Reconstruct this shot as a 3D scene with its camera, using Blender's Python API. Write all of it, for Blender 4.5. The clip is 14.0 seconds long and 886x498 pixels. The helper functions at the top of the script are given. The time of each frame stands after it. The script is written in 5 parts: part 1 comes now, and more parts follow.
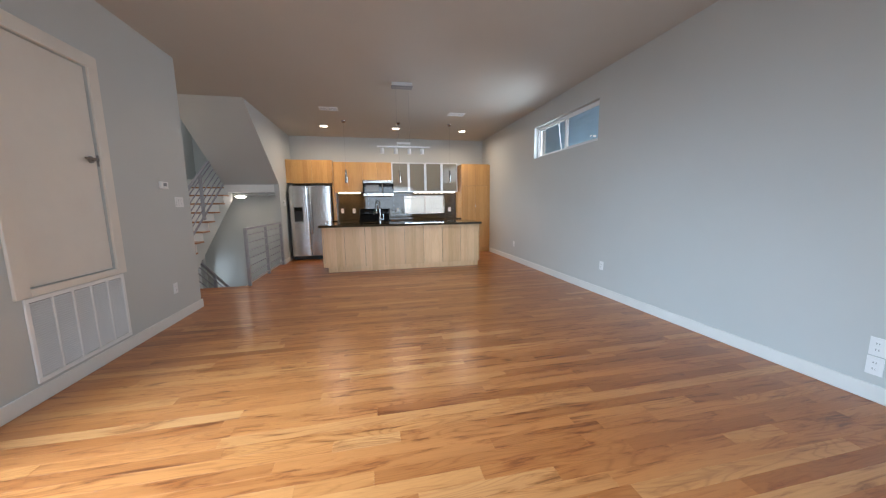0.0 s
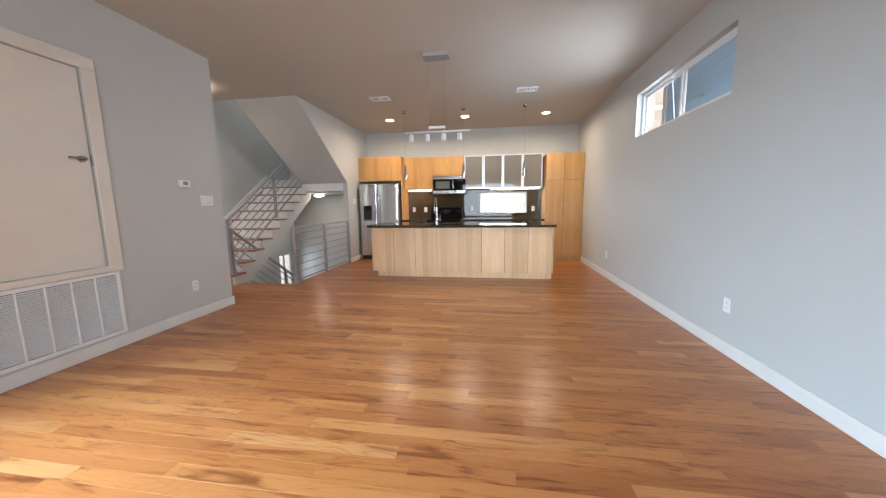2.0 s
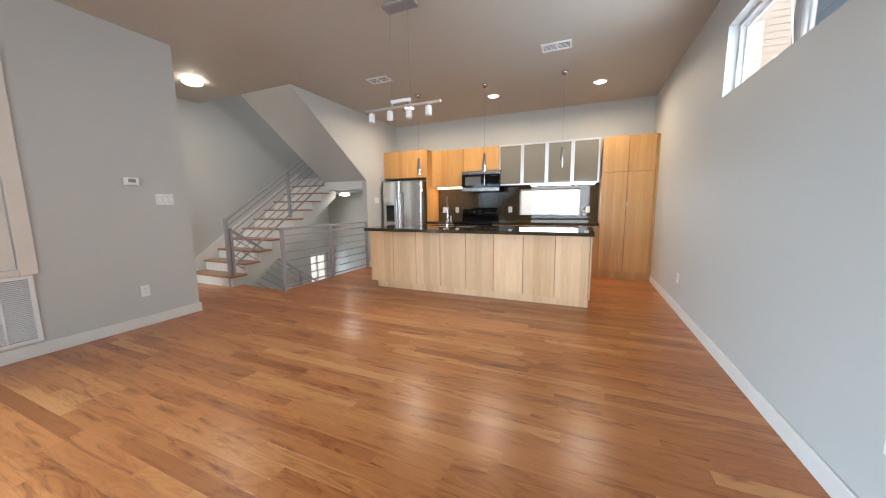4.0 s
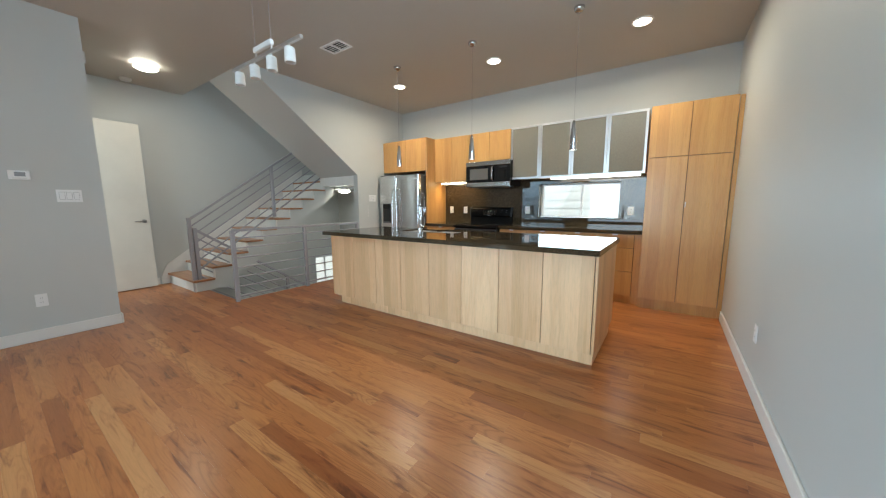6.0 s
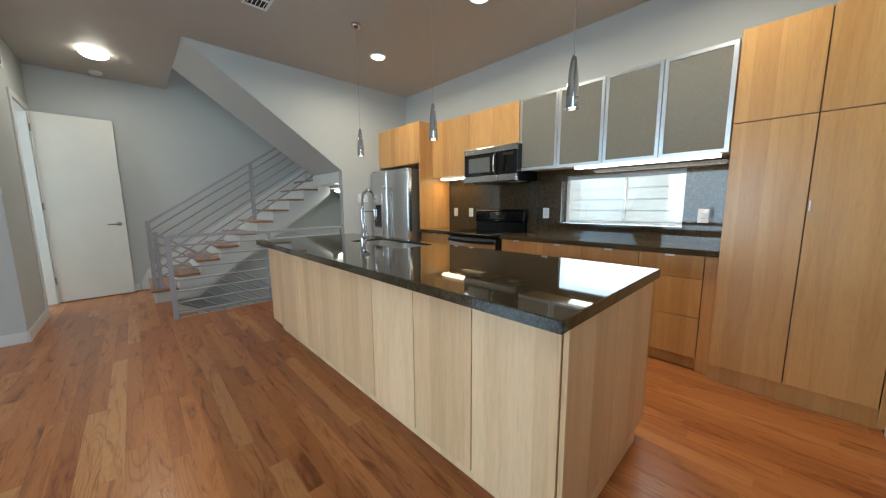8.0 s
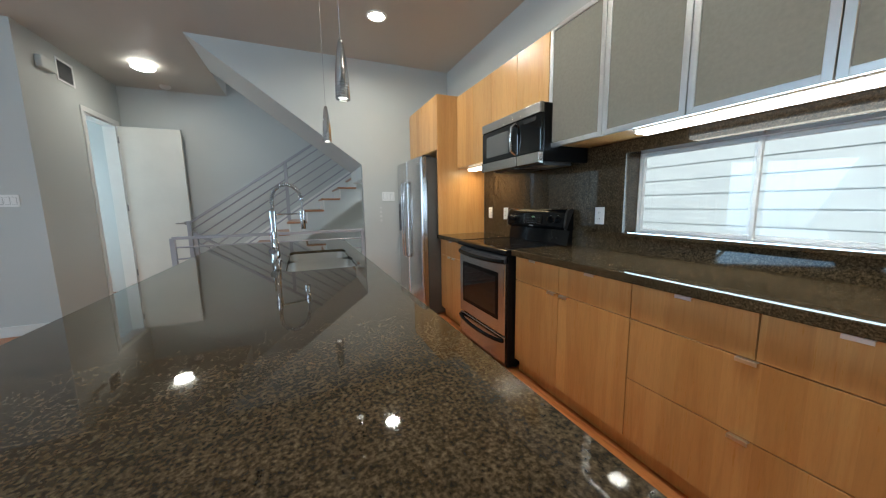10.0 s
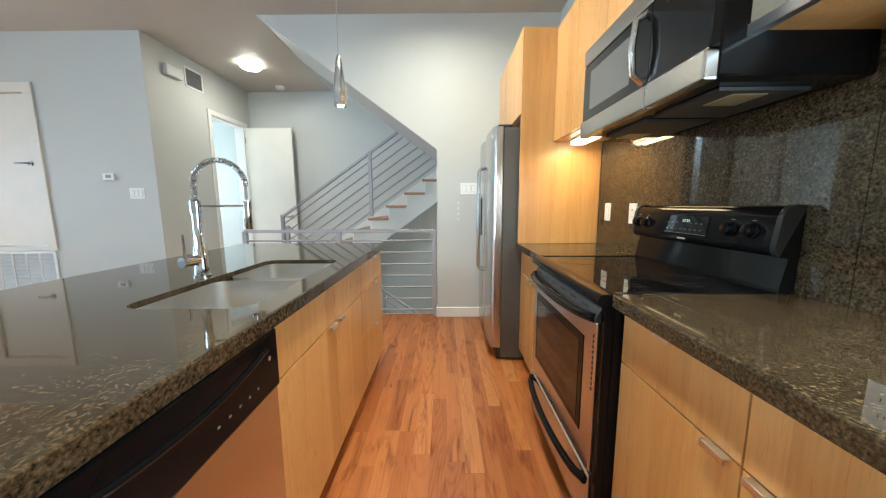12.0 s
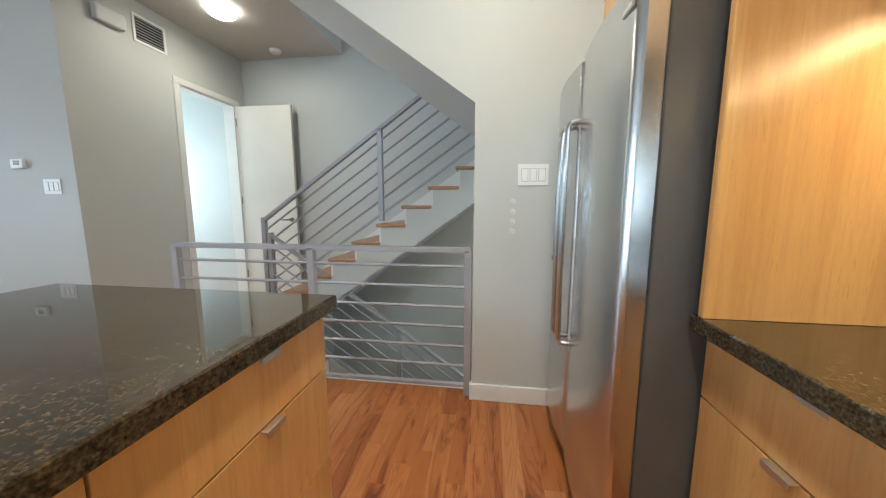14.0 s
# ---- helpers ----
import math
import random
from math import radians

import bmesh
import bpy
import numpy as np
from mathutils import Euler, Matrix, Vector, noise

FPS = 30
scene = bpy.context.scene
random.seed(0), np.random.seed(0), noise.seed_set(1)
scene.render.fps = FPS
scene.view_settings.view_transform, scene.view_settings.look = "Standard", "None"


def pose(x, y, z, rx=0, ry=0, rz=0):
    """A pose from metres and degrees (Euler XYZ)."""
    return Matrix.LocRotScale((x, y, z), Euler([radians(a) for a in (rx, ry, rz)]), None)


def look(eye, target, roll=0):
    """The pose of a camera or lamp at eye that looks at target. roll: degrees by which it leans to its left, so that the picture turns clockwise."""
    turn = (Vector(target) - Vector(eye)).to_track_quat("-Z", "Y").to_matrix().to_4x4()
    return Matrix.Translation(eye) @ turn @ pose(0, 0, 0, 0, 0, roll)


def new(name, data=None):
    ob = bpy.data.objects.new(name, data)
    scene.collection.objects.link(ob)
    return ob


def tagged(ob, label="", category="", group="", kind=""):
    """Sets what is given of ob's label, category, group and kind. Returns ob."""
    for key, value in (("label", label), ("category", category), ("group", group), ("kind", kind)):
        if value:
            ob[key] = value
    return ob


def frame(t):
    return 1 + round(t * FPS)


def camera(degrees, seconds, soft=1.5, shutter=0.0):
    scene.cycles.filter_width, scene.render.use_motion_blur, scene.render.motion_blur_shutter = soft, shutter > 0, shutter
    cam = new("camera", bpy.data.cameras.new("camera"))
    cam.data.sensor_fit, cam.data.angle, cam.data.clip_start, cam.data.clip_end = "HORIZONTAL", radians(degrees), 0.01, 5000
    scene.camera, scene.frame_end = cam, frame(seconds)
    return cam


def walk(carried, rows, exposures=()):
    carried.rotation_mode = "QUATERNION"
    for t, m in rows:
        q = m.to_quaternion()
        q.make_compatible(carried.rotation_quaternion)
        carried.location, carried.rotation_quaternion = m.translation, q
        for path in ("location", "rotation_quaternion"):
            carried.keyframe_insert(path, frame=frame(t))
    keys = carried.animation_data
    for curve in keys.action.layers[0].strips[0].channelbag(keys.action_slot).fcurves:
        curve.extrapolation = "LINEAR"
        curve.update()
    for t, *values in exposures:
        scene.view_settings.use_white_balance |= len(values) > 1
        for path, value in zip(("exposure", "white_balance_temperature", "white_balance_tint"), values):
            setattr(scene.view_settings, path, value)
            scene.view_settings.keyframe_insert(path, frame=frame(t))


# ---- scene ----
# camera and its walk
cam = camera(107.6, 14.0, 1.2)
PATH = [
    (0, (0.062, 0.15, 1.249), (0.472, 2.089, 0.979), -0.8),
    (0.5, (0.325, 0.343, 1.243), (0.567, 2.309, 0.972), -0.7),
    (1, (0.652, 0.567, 1.235), (0.694, 2.549, 0.968), -0.8),
    (1.5, (0.924, 0.803, 1.24), (0.795, 2.781, 0.97), -0.8),
    (2, (1.187, 1.099, 1.233), (0.886, 3.058, 0.964), -0.8),
    (2.5, (1.427, 1.412, 1.24), (0.99, 3.345, 0.97), -0.8),
    (3, (1.636, 1.719, 1.237), (1.067, 3.617, 0.965), -0.7),
    (5.5, (2.500, 3.577, 1.214), (1.446, 5.256, 0.949), -0.4),
    (6, (2.55, 3.96, 1.225), (1.415, 5.584, 0.952), -0.3),
    (6.5, (2.58, 4.348, 1.231), (1.389, 5.932, 0.959), -0.4),
    (7, (2.59, 4.724, 1.228), (1.32, 6.245, 0.959), -0.3),
    (9.5, (2.437, 6.703, 1.228), (0.716, 7.686, 0.958), -0.9),
    (10, (2.339, 7.054, 1.222), (0.515, 7.829, 0.951), -0.9),
    (10.5, (2.223, 7.379, 1.225), (0.313, 7.902, 0.952), -0.8),
    (11, (2.011, 7.606, 1.205), (0.05, 7.888, 0.934), -0.6),
    (11.5, (1.754, 7.751, 1.194), (-0.225, 7.856, 0.924), -0.4),
    (12, (1.444, 7.848, 1.18), (-0.538, 7.834, 0.91), -0.3),
    (12.5, (1.105, 7.873, 1.183), (-0.876, 7.825, 0.908), -0.2),
    (13, (0.72, 7.9, 1.17), (-1.259, 7.807, 0.898), -0.1),
    (13.5, (0.336, 7.892, 1.158), (-1.638, 7.702, 0.899), 0.0),
    (14, (-0.026, 7.857, 1.173), (-1.988, 7.573, 0.909), 0.0),
]
EXPOSURES = [(0, -1.19, 6600, 14), (1.5, -0.87, 6750, 15), (3, -0.65, 6950, 16), (5.5, -0.75, 6450, 6), (7, -0.97, 6150, 2), (9.5, -1.00, 5850, 3), (10.5, -0.85, 5700, 1), (12, -0.16, 5900, 0), (13, -0.33, 6000, 1), (14, -0.49, 6000, 2)]
walk(cam, [(t, look(eye, target, roll)) for t, eye, target, roll in PATH], EXPOSURES)

# ---- world, sun and large lights ----
world = bpy.data.worlds.new("world")
scene.world = world
world.use_nodes = True
wn = world.node_tree.nodes
sky = wn.new("ShaderNodeTexSky")
sky.sky_type = "NISHITA"
sky.sun_disc = False
sky.dust_density = 7.0
sky.sun_elevation, sky.sun_rotation = radians(51), radians(171)
world.node_tree.links.new(sky.outputs[0], wn["Background"].inputs[0])
wn["Background"].inputs[1].default_value = 0.15
sun = new("sun", bpy.data.lights.new("sun", "SUN"))
sun.data.energy, sun.data.angle, sun.data.color = 5.0, radians(0.6), (1.0, 0.95, 0.88)
sun.matrix_world = look((0, 0, 0), (-0.10, 0.62, -0.78))


def area(name, eye, target, w, h, power, colour=(1, 1, 1), spread=180):
    lamp = new(name, bpy.data.lights.new(name, "AREA"))
    lamp.data.shape, lamp.data.size, lamp.data.size_y = "RECTANGLE", w, h
    lamp.data.energy, lamp.data.color, lamp.data.spread = power, colour, radians(spread)
    lamp.matrix_world = look(eye, target)
    return lamp


DAY = (0.68, 0.85, 1.0)
area("front_daylight", (0.95, -1.17, 1.4), (1.0, 7.5, 0.55), 2.6, 1.7, 108, (0.66, 0.84, 1.0), 110)
area("terrace_daylight", (-2.12, 0.5, 1.22), (-0.95, 1.45, 0.10), 2.6, 2.2, 350, (0.50, 0.76, 1.0), 102)
area("side_daylight", (3.10, 5.05, 2.36), (-1.0, 6.6, 2.0), 1.7, 0.5, 46, (0.70, 0.86, 1.0), 125)
area("sink_daylight", (1.428, 8.95, 1.272), (1.428, 5, 1.1), 1.08, 0.49, 14, DAY)
area("stair_daylight", (-2.95, 8.93, 4.3), (-2.95, 5, 3.4), 1.3, 1.2, 34, (0.86, 0.93, 1.0))
area("lower_daylight", (-3.95, 8.55, -0.35), (-2, 8.0, -0.6), 0.5, 0.8, 12, DAY)
area("bedroom_daylight", (-3.1, 2.56, 1.6), (-3.5, 5, 1.2), 1.2, 1.35, 110, (0.78, 0.92, 1.0))

# ---- materials ----


def nodes_of(name):
    m = bpy.data.materials.new(name)
    m.use_nodes = True
    nt = m.node_tree
    return m, nt, nt.nodes["Principled BSDF"]


def add(nt, kind, **values):
    n = nt.nodes.new("ShaderNode" + kind)
    for k, v in values.items():
        n.inputs[k].default_value = v
    return n


def place(nt, stretch=(1, 1, 1), shift=None):
    """World position, stretched, with a shift per piece where one is given."""
    geo = add(nt, "NewGeometry")
    mp = add(nt, "Mapping", Scale=stretch)
    nt.links.new(geo.outputs["Position"], mp.inputs["Vector"])
    if shift is not None:
        v = nt.nodes.new("ShaderNodeVectorMath")
        v.operation = "MULTIPLY"
        v.inputs[1].default_value = (37.0, 61.0, 53.0)
        nt.links.new(shift, v.inputs[0])
        nt.links.new(v.outputs[0], mp.inputs["Location"])
    return mp.outputs[0]


def ramp(nt, source, stops):
    r = nt.nodes.new("ShaderNodeValToRGB")
    e = r.color_ramp.elements
    while len(e) < len(stops):
        e.new(0.5)
    for el, (p, c) in zip(e, stops):
        el.position, el.color = p, (*c, 1)
    nt.links.new(source, r.inputs[0])
    return r.outputs[0]


def grey(v):
    return (v, v, v)


def mix(nt, kind, a, b, fac):
    m = nt.nodes.new("ShaderNodeMix")
    m.data_type, m.blend_type = "RGBA", kind
    m.inputs[0].default_value = fac if isinstance(fac, float) else 1.0
    if not isinstance(fac, float):
        nt.links.new(fac, m.inputs[0])
    nt.links.new(a, m.inputs[6])
    nt.links.new(b, m.inputs[7])
    return m.outputs[2]


def bump(nt, p, height, strength, distance=0.002):
    b = add(nt, "Bump", Strength=strength, Distance=distance)
    nt.links.new(height, b.inputs["Height"])
    nt.links.new(b.outputs[0], p.inputs["Normal"])


def plain(name, col, rough=0.5, metal=0.0, var=0.05, scale=3.0, grain=0.0, gscale=180.0, stretch=(1, 1, 1), coat=0.0):
    """A painted, plastic or metal surface: soft stains, uneven gloss and a fine relief."""
    m, nt, p = nodes_of(name)
    pos = place(nt, stretch)
    n = add(nt, "TexNoise", Scale=scale, Detail=5.0, Roughness=0.6)
    nt.links.new(pos, n.inputs["Vector"])
    lo, hi = [c * (1 - var) for c in col], [min(1, c * (1 + var)) for c in col]
    nt.links.new(ramp(nt, n.outputs[0], [(0.3, lo), (0.7, hi)]), p.inputs["Base Color"])
    f = add(nt, "TexNoise", Scale=gscale, Detail=3.0)
    nt.links.new(pos, f.inputs["Vector"])
    nt.links.new(ramp(nt, n.outputs[0], [(0.25, grey(max(0.02, rough * 0.88))), (0.75, grey(min(1, rough * 1.12)))]), p.inputs["Roughness"])
    p.inputs["Metallic"].default_value = metal
    p.inputs["Coat Weight"].default_value = coat
    if grain:
        bump(nt, p, f.outputs[0], grain, 0.001)
    return m


def timber(name, light, dark, along="z", rough=0.35, piece="object", spread=0.5, fine=26.0, coat=0.15, tones=None, brough=0.06, ring_gap=0.12, streak=0.0, draw=0.07, ring_dark=0.78, stave=0.0):
    """Sawn timber with its grain along one axis; every piece has a tone and a cut of its own."""
    m, nt, p = nodes_of(name)
    if piece == "object":
        rnd = add(nt, "ObjectInfo").outputs["Random"]
    else:
        rnd = add(nt, "NewGeometry").outputs["Random Per Island"]
    k = {"x": (draw, 1, 1), "y": (1, draw, 1), "z": (1, 1, draw)}[along]
    pos = place(nt, k, rnd)
    big = add(nt, "TexNoise", Scale=fine * 0.28, Detail=4.0, Roughness=0.55, Distortion=0.6)
    small = add(nt, "TexNoise", Scale=fine * 4.5, Detail=5.0, Roughness=0.7)
    for n in (big, small):
        nt.links.new(pos, n.inputs["Vector"])
    ring = nt.nodes.new("ShaderNodeMath")
    ring.operation = "PINGPONG"
    ring.inputs[1].default_value = ring_gap
    strength = None
    if streak:
        field = add(nt, "TexNoise", Scale=9.0, Detail=1.0, Roughness=0.4, Distortion=0.25)
        nt.links.new(place(nt, {"x": (0.13, 1, 1), "y": (1, 0.13, 1), "z": (1, 1, 0.13)}[along], rnd), field.inputs["Vector"])
        many = nt.nodes.new("ShaderNodeMath")
        many.operation = "MULTIPLY"
        many.inputs[1].default_value = 17.0
        nt.links.new(field.outputs[0], many.inputs[0])
        nt.links.new(many.outputs[0], ring.inputs[0])
        r7 = nt.nodes.new("ShaderNodeMath")
        r7.operation = "MULTIPLY"
        r7.inputs[1].default_value = 7.31
        nt.links.new(rnd, r7.inputs[0])
        fr = nt.nodes.new("ShaderNodeMath")
        fr.operation = "FRACT"
        nt.links.new(r7.outputs[0], fr.inputs[0])
        strength = ramp(nt, fr.outputs[0], [(0.1, grey(0.10)), (0.6, grey(0.38)), (1.0, grey(0.9))])
    else:
        nt.links.new(big.outputs[0], ring.inputs[0])
    mid = [(a + b) / 2 for a, b in zip(light, dark)]
    base = ramp(nt, big.outputs[0], [(0.28, light), (0.5, [a * (1 - spread * 0.35) + b * spread * 0.35 for a, b in zip(light, dark)]), (0.78, [a * (1 - spread) + b * spread for a, b in zip(light, dark)])])
    lines = ramp(nt, ring.outputs[0], [(0.0, (ring_dark, ring_dark * 0.88, ring_dark * 0.76)), (ring_gap * 0.4, grey(0.98)), (ring_gap, grey(1.03))])
    pores = ramp(nt, small.outputs[0], [(0.33, grey(0.86)), (0.55, grey(1.0))])
    c = mix(nt, "MULTIPLY", base, lines, strength if strength else min(1.0, spread * 1.3))
    c = mix(nt, "MULTIPLY", c, pores, 0.8)
    c = mix(nt, "MULTIPLY", c, ramp(nt, rnd, tones or [(0.0, grey(0.93)), (1.0, grey(1.05))]), 1.0)
    if stave:
        strip = add(nt, "TexWhiteNoise")
        snap = nt.nodes.new("ShaderNodeVectorMath")
        snap.operation = "SNAP"
        snap.inputs[1].default_value = (1.0, 1.0, 50.0)
        nt.links.new(place(nt, (9.3, 9.3, 0.1)), snap.inputs[0])
        nt.links.new(snap.outputs[0], strip.inputs["Vector"])
        c = mix(nt, "MULTIPLY", c, ramp(nt, strip.outputs["Value"], [(0.0, (0.85, 0.79, 0.73)), (0.55, grey(1.0)), (1.0, (1.04, 1.05, 1.07))]), stave)
    if streak:
        k2 = {"x": (0.22, 1.6, 1), "y": (1.6, 0.22, 1), "z": (1.6, 1, 0.22)}[along]
        dark2 = add(nt, "TexNoise", Scale=fine * 0.32, Detail=5.0, Roughness=0.62, Distortion=1.2)
        nt.links.new(place(nt, k2, rnd), dark2.inputs["Vector"])
        c = mix(nt, "MULTIPLY", c, ramp(nt, dark2.outputs[0], [(0.51, grey(1.0)), (0.59, (0.80, 0.70, 0.64)), (0.68, (0.40, 0.29, 0.23))]), streak)
    nt.links.new(c, p.inputs["Base Color"])
    nt.links.new(ramp(nt, small.outputs[0], [(0.2, grey(rough + brough)), (0.8, grey(rough - brough))]), p.inputs["Roughness"])
    p.inputs["Coat Weight"].default_value = coat
    p.inputs["Coat Roughness"].default_value = rough * 0.7
    bump(nt, p, small.outputs[0], 0.12, 0.0008)
    return m


def granite(name):
    """Polished brown granite: black, brown and tan crystals of a few millimetres."""
    m, nt, p = nodes_of(name)
    pos = place(nt)
    warp = add(nt, "TexNoise", Scale=70.0, Detail=2.0)
    nt.links.new(pos, warp.inputs["Vector"])
    v = nt.nodes.new("ShaderNodeVectorMath")
    v.operation = "MULTIPLY_ADD"
    v.inputs[1].default_value = (0.006, 0.006, 0.006)
    nt.links.new(warp.outputs["Color"], v.inputs[0])
    nt.links.new(pos, v.inputs[2])
    a = add(nt, "TexNoise", Scale=150.0, Detail=3.0, Roughness=0.55)
    f = add(nt, "TexVoronoi", Scale=330.0)
    b = add(nt, "TexNoise", Scale=26.0, Detail=4.0, Roughness=0.6)
    d = add(nt, "TexNoise", Scale=3.5, Detail=3.0)
    nt.links.new(v.outputs[0], f.inputs["Vector"])
    for n in (a, b, d):
        nt.links.new(pos, n.inputs["Vector"])
    c = ramp(nt, a.outputs[0], [(0.30, (0.016, 0.0110, 0.0062)), (0.46, (0.044, 0.0305, 0.0165)), (0.58, (0.076, 0.054, 0.030)), (0.72, (0.118, 0.087, 0.052))])
    c = mix(nt, "MULTIPLY", c, ramp(nt, f.outputs["Color"], [(0.1, grey(0.45)), (0.5, grey(1.0)), (0.9, grey(1.25))]), 0.5)
    c = mix(nt, "MULTIPLY", c, ramp(nt, b.outputs[0], [(0.32, grey(0.55)), (0.5, grey(1.0)), (0.7, grey(1.25))]), 0.7)
    c = mix(nt, "MULTIPLY", c, ramp(nt, d.outputs[0], [(0.3, grey(0.85)), (0.7, grey(1.1))]), 0.8)
    nt.links.new(c, p.inputs["Base Color"])
    nt.links.new(ramp(nt, b.outputs[0], [(0.3, grey(0.020)), (0.7, grey(0.045))]), p.inputs["Roughness"])
    p.inputs["Specular IOR Level"].default_value = 0.4
    return m


def glow(name, col, strength):
    m, nt, p = nodes_of(name)
    p.inputs["Base Color"].default_value = (0.8, 0.8, 0.8, 1)
    p.inputs["Emission Color"].default_value = (*col, 1)
    p.inputs["Emission Strength"].default_value = strength
    return m


def clear(name, col=(1, 1, 1), rough=0.0):
    m, nt, p = nodes_of(name)
    p.inputs["Base Color"].default_value = (*col, 1)
    p.inputs["Roughness"].default_value = rough
    p.inputs["Transmission Weight"].default_value = 1.0
    p.inputs["IOR"].default_value = 1.45
    return m


PAINT = plain("wall_paint", (0.520, 0.532, 0.514), 0.55, var=0.02, scale=1.2, grain=0.25, gscale=260)
CEIL = plain("ceiling_paint", (0.50, 0.475, 0.43), 0.5, var=0.03, scale=0.9, grain=0.3, gscale=220)
TRIM = plain("trim_paint", (0.72, 0.71, 0.68), 0.35, var=0.03, scale=6, grain=0.1)
CREAM = plain("door_paint", (0.72, 0.67, 0.60), 0.45, var=0.03, scale=4, grain=0.1)
DOORWHITE = plain("white_door_paint", (0.66, 0.625, 0.56), 0.4, var=0.03, scale=4, grain=0.1)
WHITE = plain("white_plastic", (0.80, 0.80, 0.79), 0.35, var=0.02)
DARK = plain("dark_gap", (0.015, 0.014, 0.013), 0.7, var=0.2)
VINYL = plain("window_vinyl", (0.82, 0.83, 0.84), 0.35, var=0.03, scale=9)
# blue skylight on the shaded side wall is put into this colour
SIDING_SKYLIT = plain("skylight_tinted_siding", (0.47, 0.71, 0.89), 0.6, var=0.06, scale=3, grain=0.3, gscale=90)
SIDING_WHITE = plain("white_siding_paint", (0.86, 0.86, 0.84), 0.6, var=0.04, scale=3, grain=0.3, gscale=90)
SIDING = plain("siding_paint", (0.84, 0.92, 0.96), 0.6, var=0.06, scale=3, grain=0.3, gscale=90)
MAPLE = timber("maple_veneer", (0.65, 0.362, 0.128), (0.50, 0.246, 0.075), "z", 0.30, spread=0.38, ring_dark=0.86, stave=0.85)
MAPLE_PALE = timber("pale_maple_veneer", (0.85, 0.545, 0.300), (0.69, 0.415, 0.21), "z", 0.4, spread=0.3, ring_dark=0.88, tones=[(0.0, (0.90, 0.87, 0.84)), (0.5, grey(1.0)), (1.0, (1.05, 1.06, 1.08))], stave=1.0)
TREADWOOD = timber("tread_timber", (0.42, 0.20, 0.09), (0.26, 0.11, 0.05), "x", 0.35)
OAK_TONES = [(0.0, (0.70, 0.60, 0.53)), (0.10, (0.86, 0.80, 0.75)), (0.40, (0.96, 0.94, 0.93)), (0.64, (1.03, 1.04, 1.04)), (0.82, (1.09, 1.18, 1.24)), (1.0, (1.24, 1.58, 2.0))]
OAK = timber("oak_floor", (0.475, 0.170, 0.048), (0.32, 0.097, 0.026), "x", 0.31, "object", 0.55, 30, 0.12, OAK_TONES, 0.05, 0.5, 0.9, 0.05, 0.70)
OAK_REST = timber("oak_floor_rest", (0.475, 0.170, 0.048), (0.32, 0.097, 0.026), "x", 0.31, "island", 0.55, 30, 0.12, OAK_TONES, 0.05, 0.5, 0.9, 0.05, 0.70)
GRANITE = granite("brown_granite")
STEEL = plain("brushed_steel", (0.60, 0.595, 0.59), 0.24, 1.0, 0.03, 5, 0.04, 500, (0.03, 0.03, 1))
STEEL_H = plain("steel_brushed_along", (0.44, 0.425, 0.405), 0.24, 1.0, 0.03, 5, 0.04, 500, (0.03, 1, 1))
SINKSTEEL = plain("sink_steel", (0.66, 0.635, 0.60), 0.33, 1.0, 0.08, 14, 0.0, 400, stretch=(1, 0.1, 1))
CHROME = plain("chrome", (0.56, 0.56, 0.57), 0.10, 1.0, 0.02)
ALU = plain("satin_aluminium", (0.72, 0.72, 0.72), 0.32, 1.0, 0.04, 8)
FRIDGE_SIDE = plain("grey_fridge_side", (0.11, 0.105, 0.10), 0.42, 0.3, 0.08, 7, 0.3, 300)
BLACK = plain("black_enamel", (0.006, 0.006, 0.0065), 0.10, var=0.1)
BLACKGLASS = plain("black_glass", (0.004, 0.004, 0.0045), 0.03, var=0.1)
BLACK.node_tree.nodes["Principled BSDF"].inputs["Specular IOR Level"].default_value = 0.13
BLACKGLASS.node_tree.nodes["Principled BSDF"].inputs["Specular IOR Level"].default_value = 0.4
DARKSTEEL = plain("dark_steel_strip", (0.10, 0.095, 0.10), 0.35, 0.8, 0.05)
OVENGLASS = plain("brown_oven_glass", (0.020, 0.011, 0.007), 0.06, var=0.1)
BLACKPLASTIC = plain("black_plastic", (0.012, 0.012, 0.013), 0.4, var=0.1)
RAILPAINT = plain("grey_rail_paint", (0.355, 0.345, 0.37), 0.38, 0.15, 0.05, 10, 0.15)
FROST = plain("taupe_frosted_glass", (0.215, 0.200, 0.165), 0.06, var=0.07, scale=60, coat=0.3)
PANE = clear("window_glass")
LAMPGLOW = glow("lit_lamp_glass", (1.0, 0.90, 0.76), 34.0)
DOWNGLOW = glow("lit_downlight", (1.0, 0.86, 0.68), 14.0)
STRIPGLOW = glow("lit_strip_tube", (1.0, 0.80, 0.52), 14.0)
STRIPGLOW_W = glow("lit_cool_strip_tube", (1.0, 0.93, 0.82), 10.0)
GREEN = glow("green_clock_digits", (0.25, 1.0, 0.1), 0.4)
LED = glow("pendant_bulb", (1.0, 0.9, 0.75), 10.0)
DIMPRINT = plain("dim_grey_print", (0.10, 0.10, 0.105), 0.4)
BARGREY = plain("grey_print", (0.25, 0.25, 0.26), 0.4)

# ---- mesh helpers ----
ORIGIN = {}


def thing(name, loc, label, category, group="", kind=""):
    """An Empty at a thing's base."""
    ob = new(name)
    ob.empty_display_size = 0.05
    ob.location = loc
    ORIGIN[ob] = Vector(loc)
    return tagged(ob, label, category, group, kind)


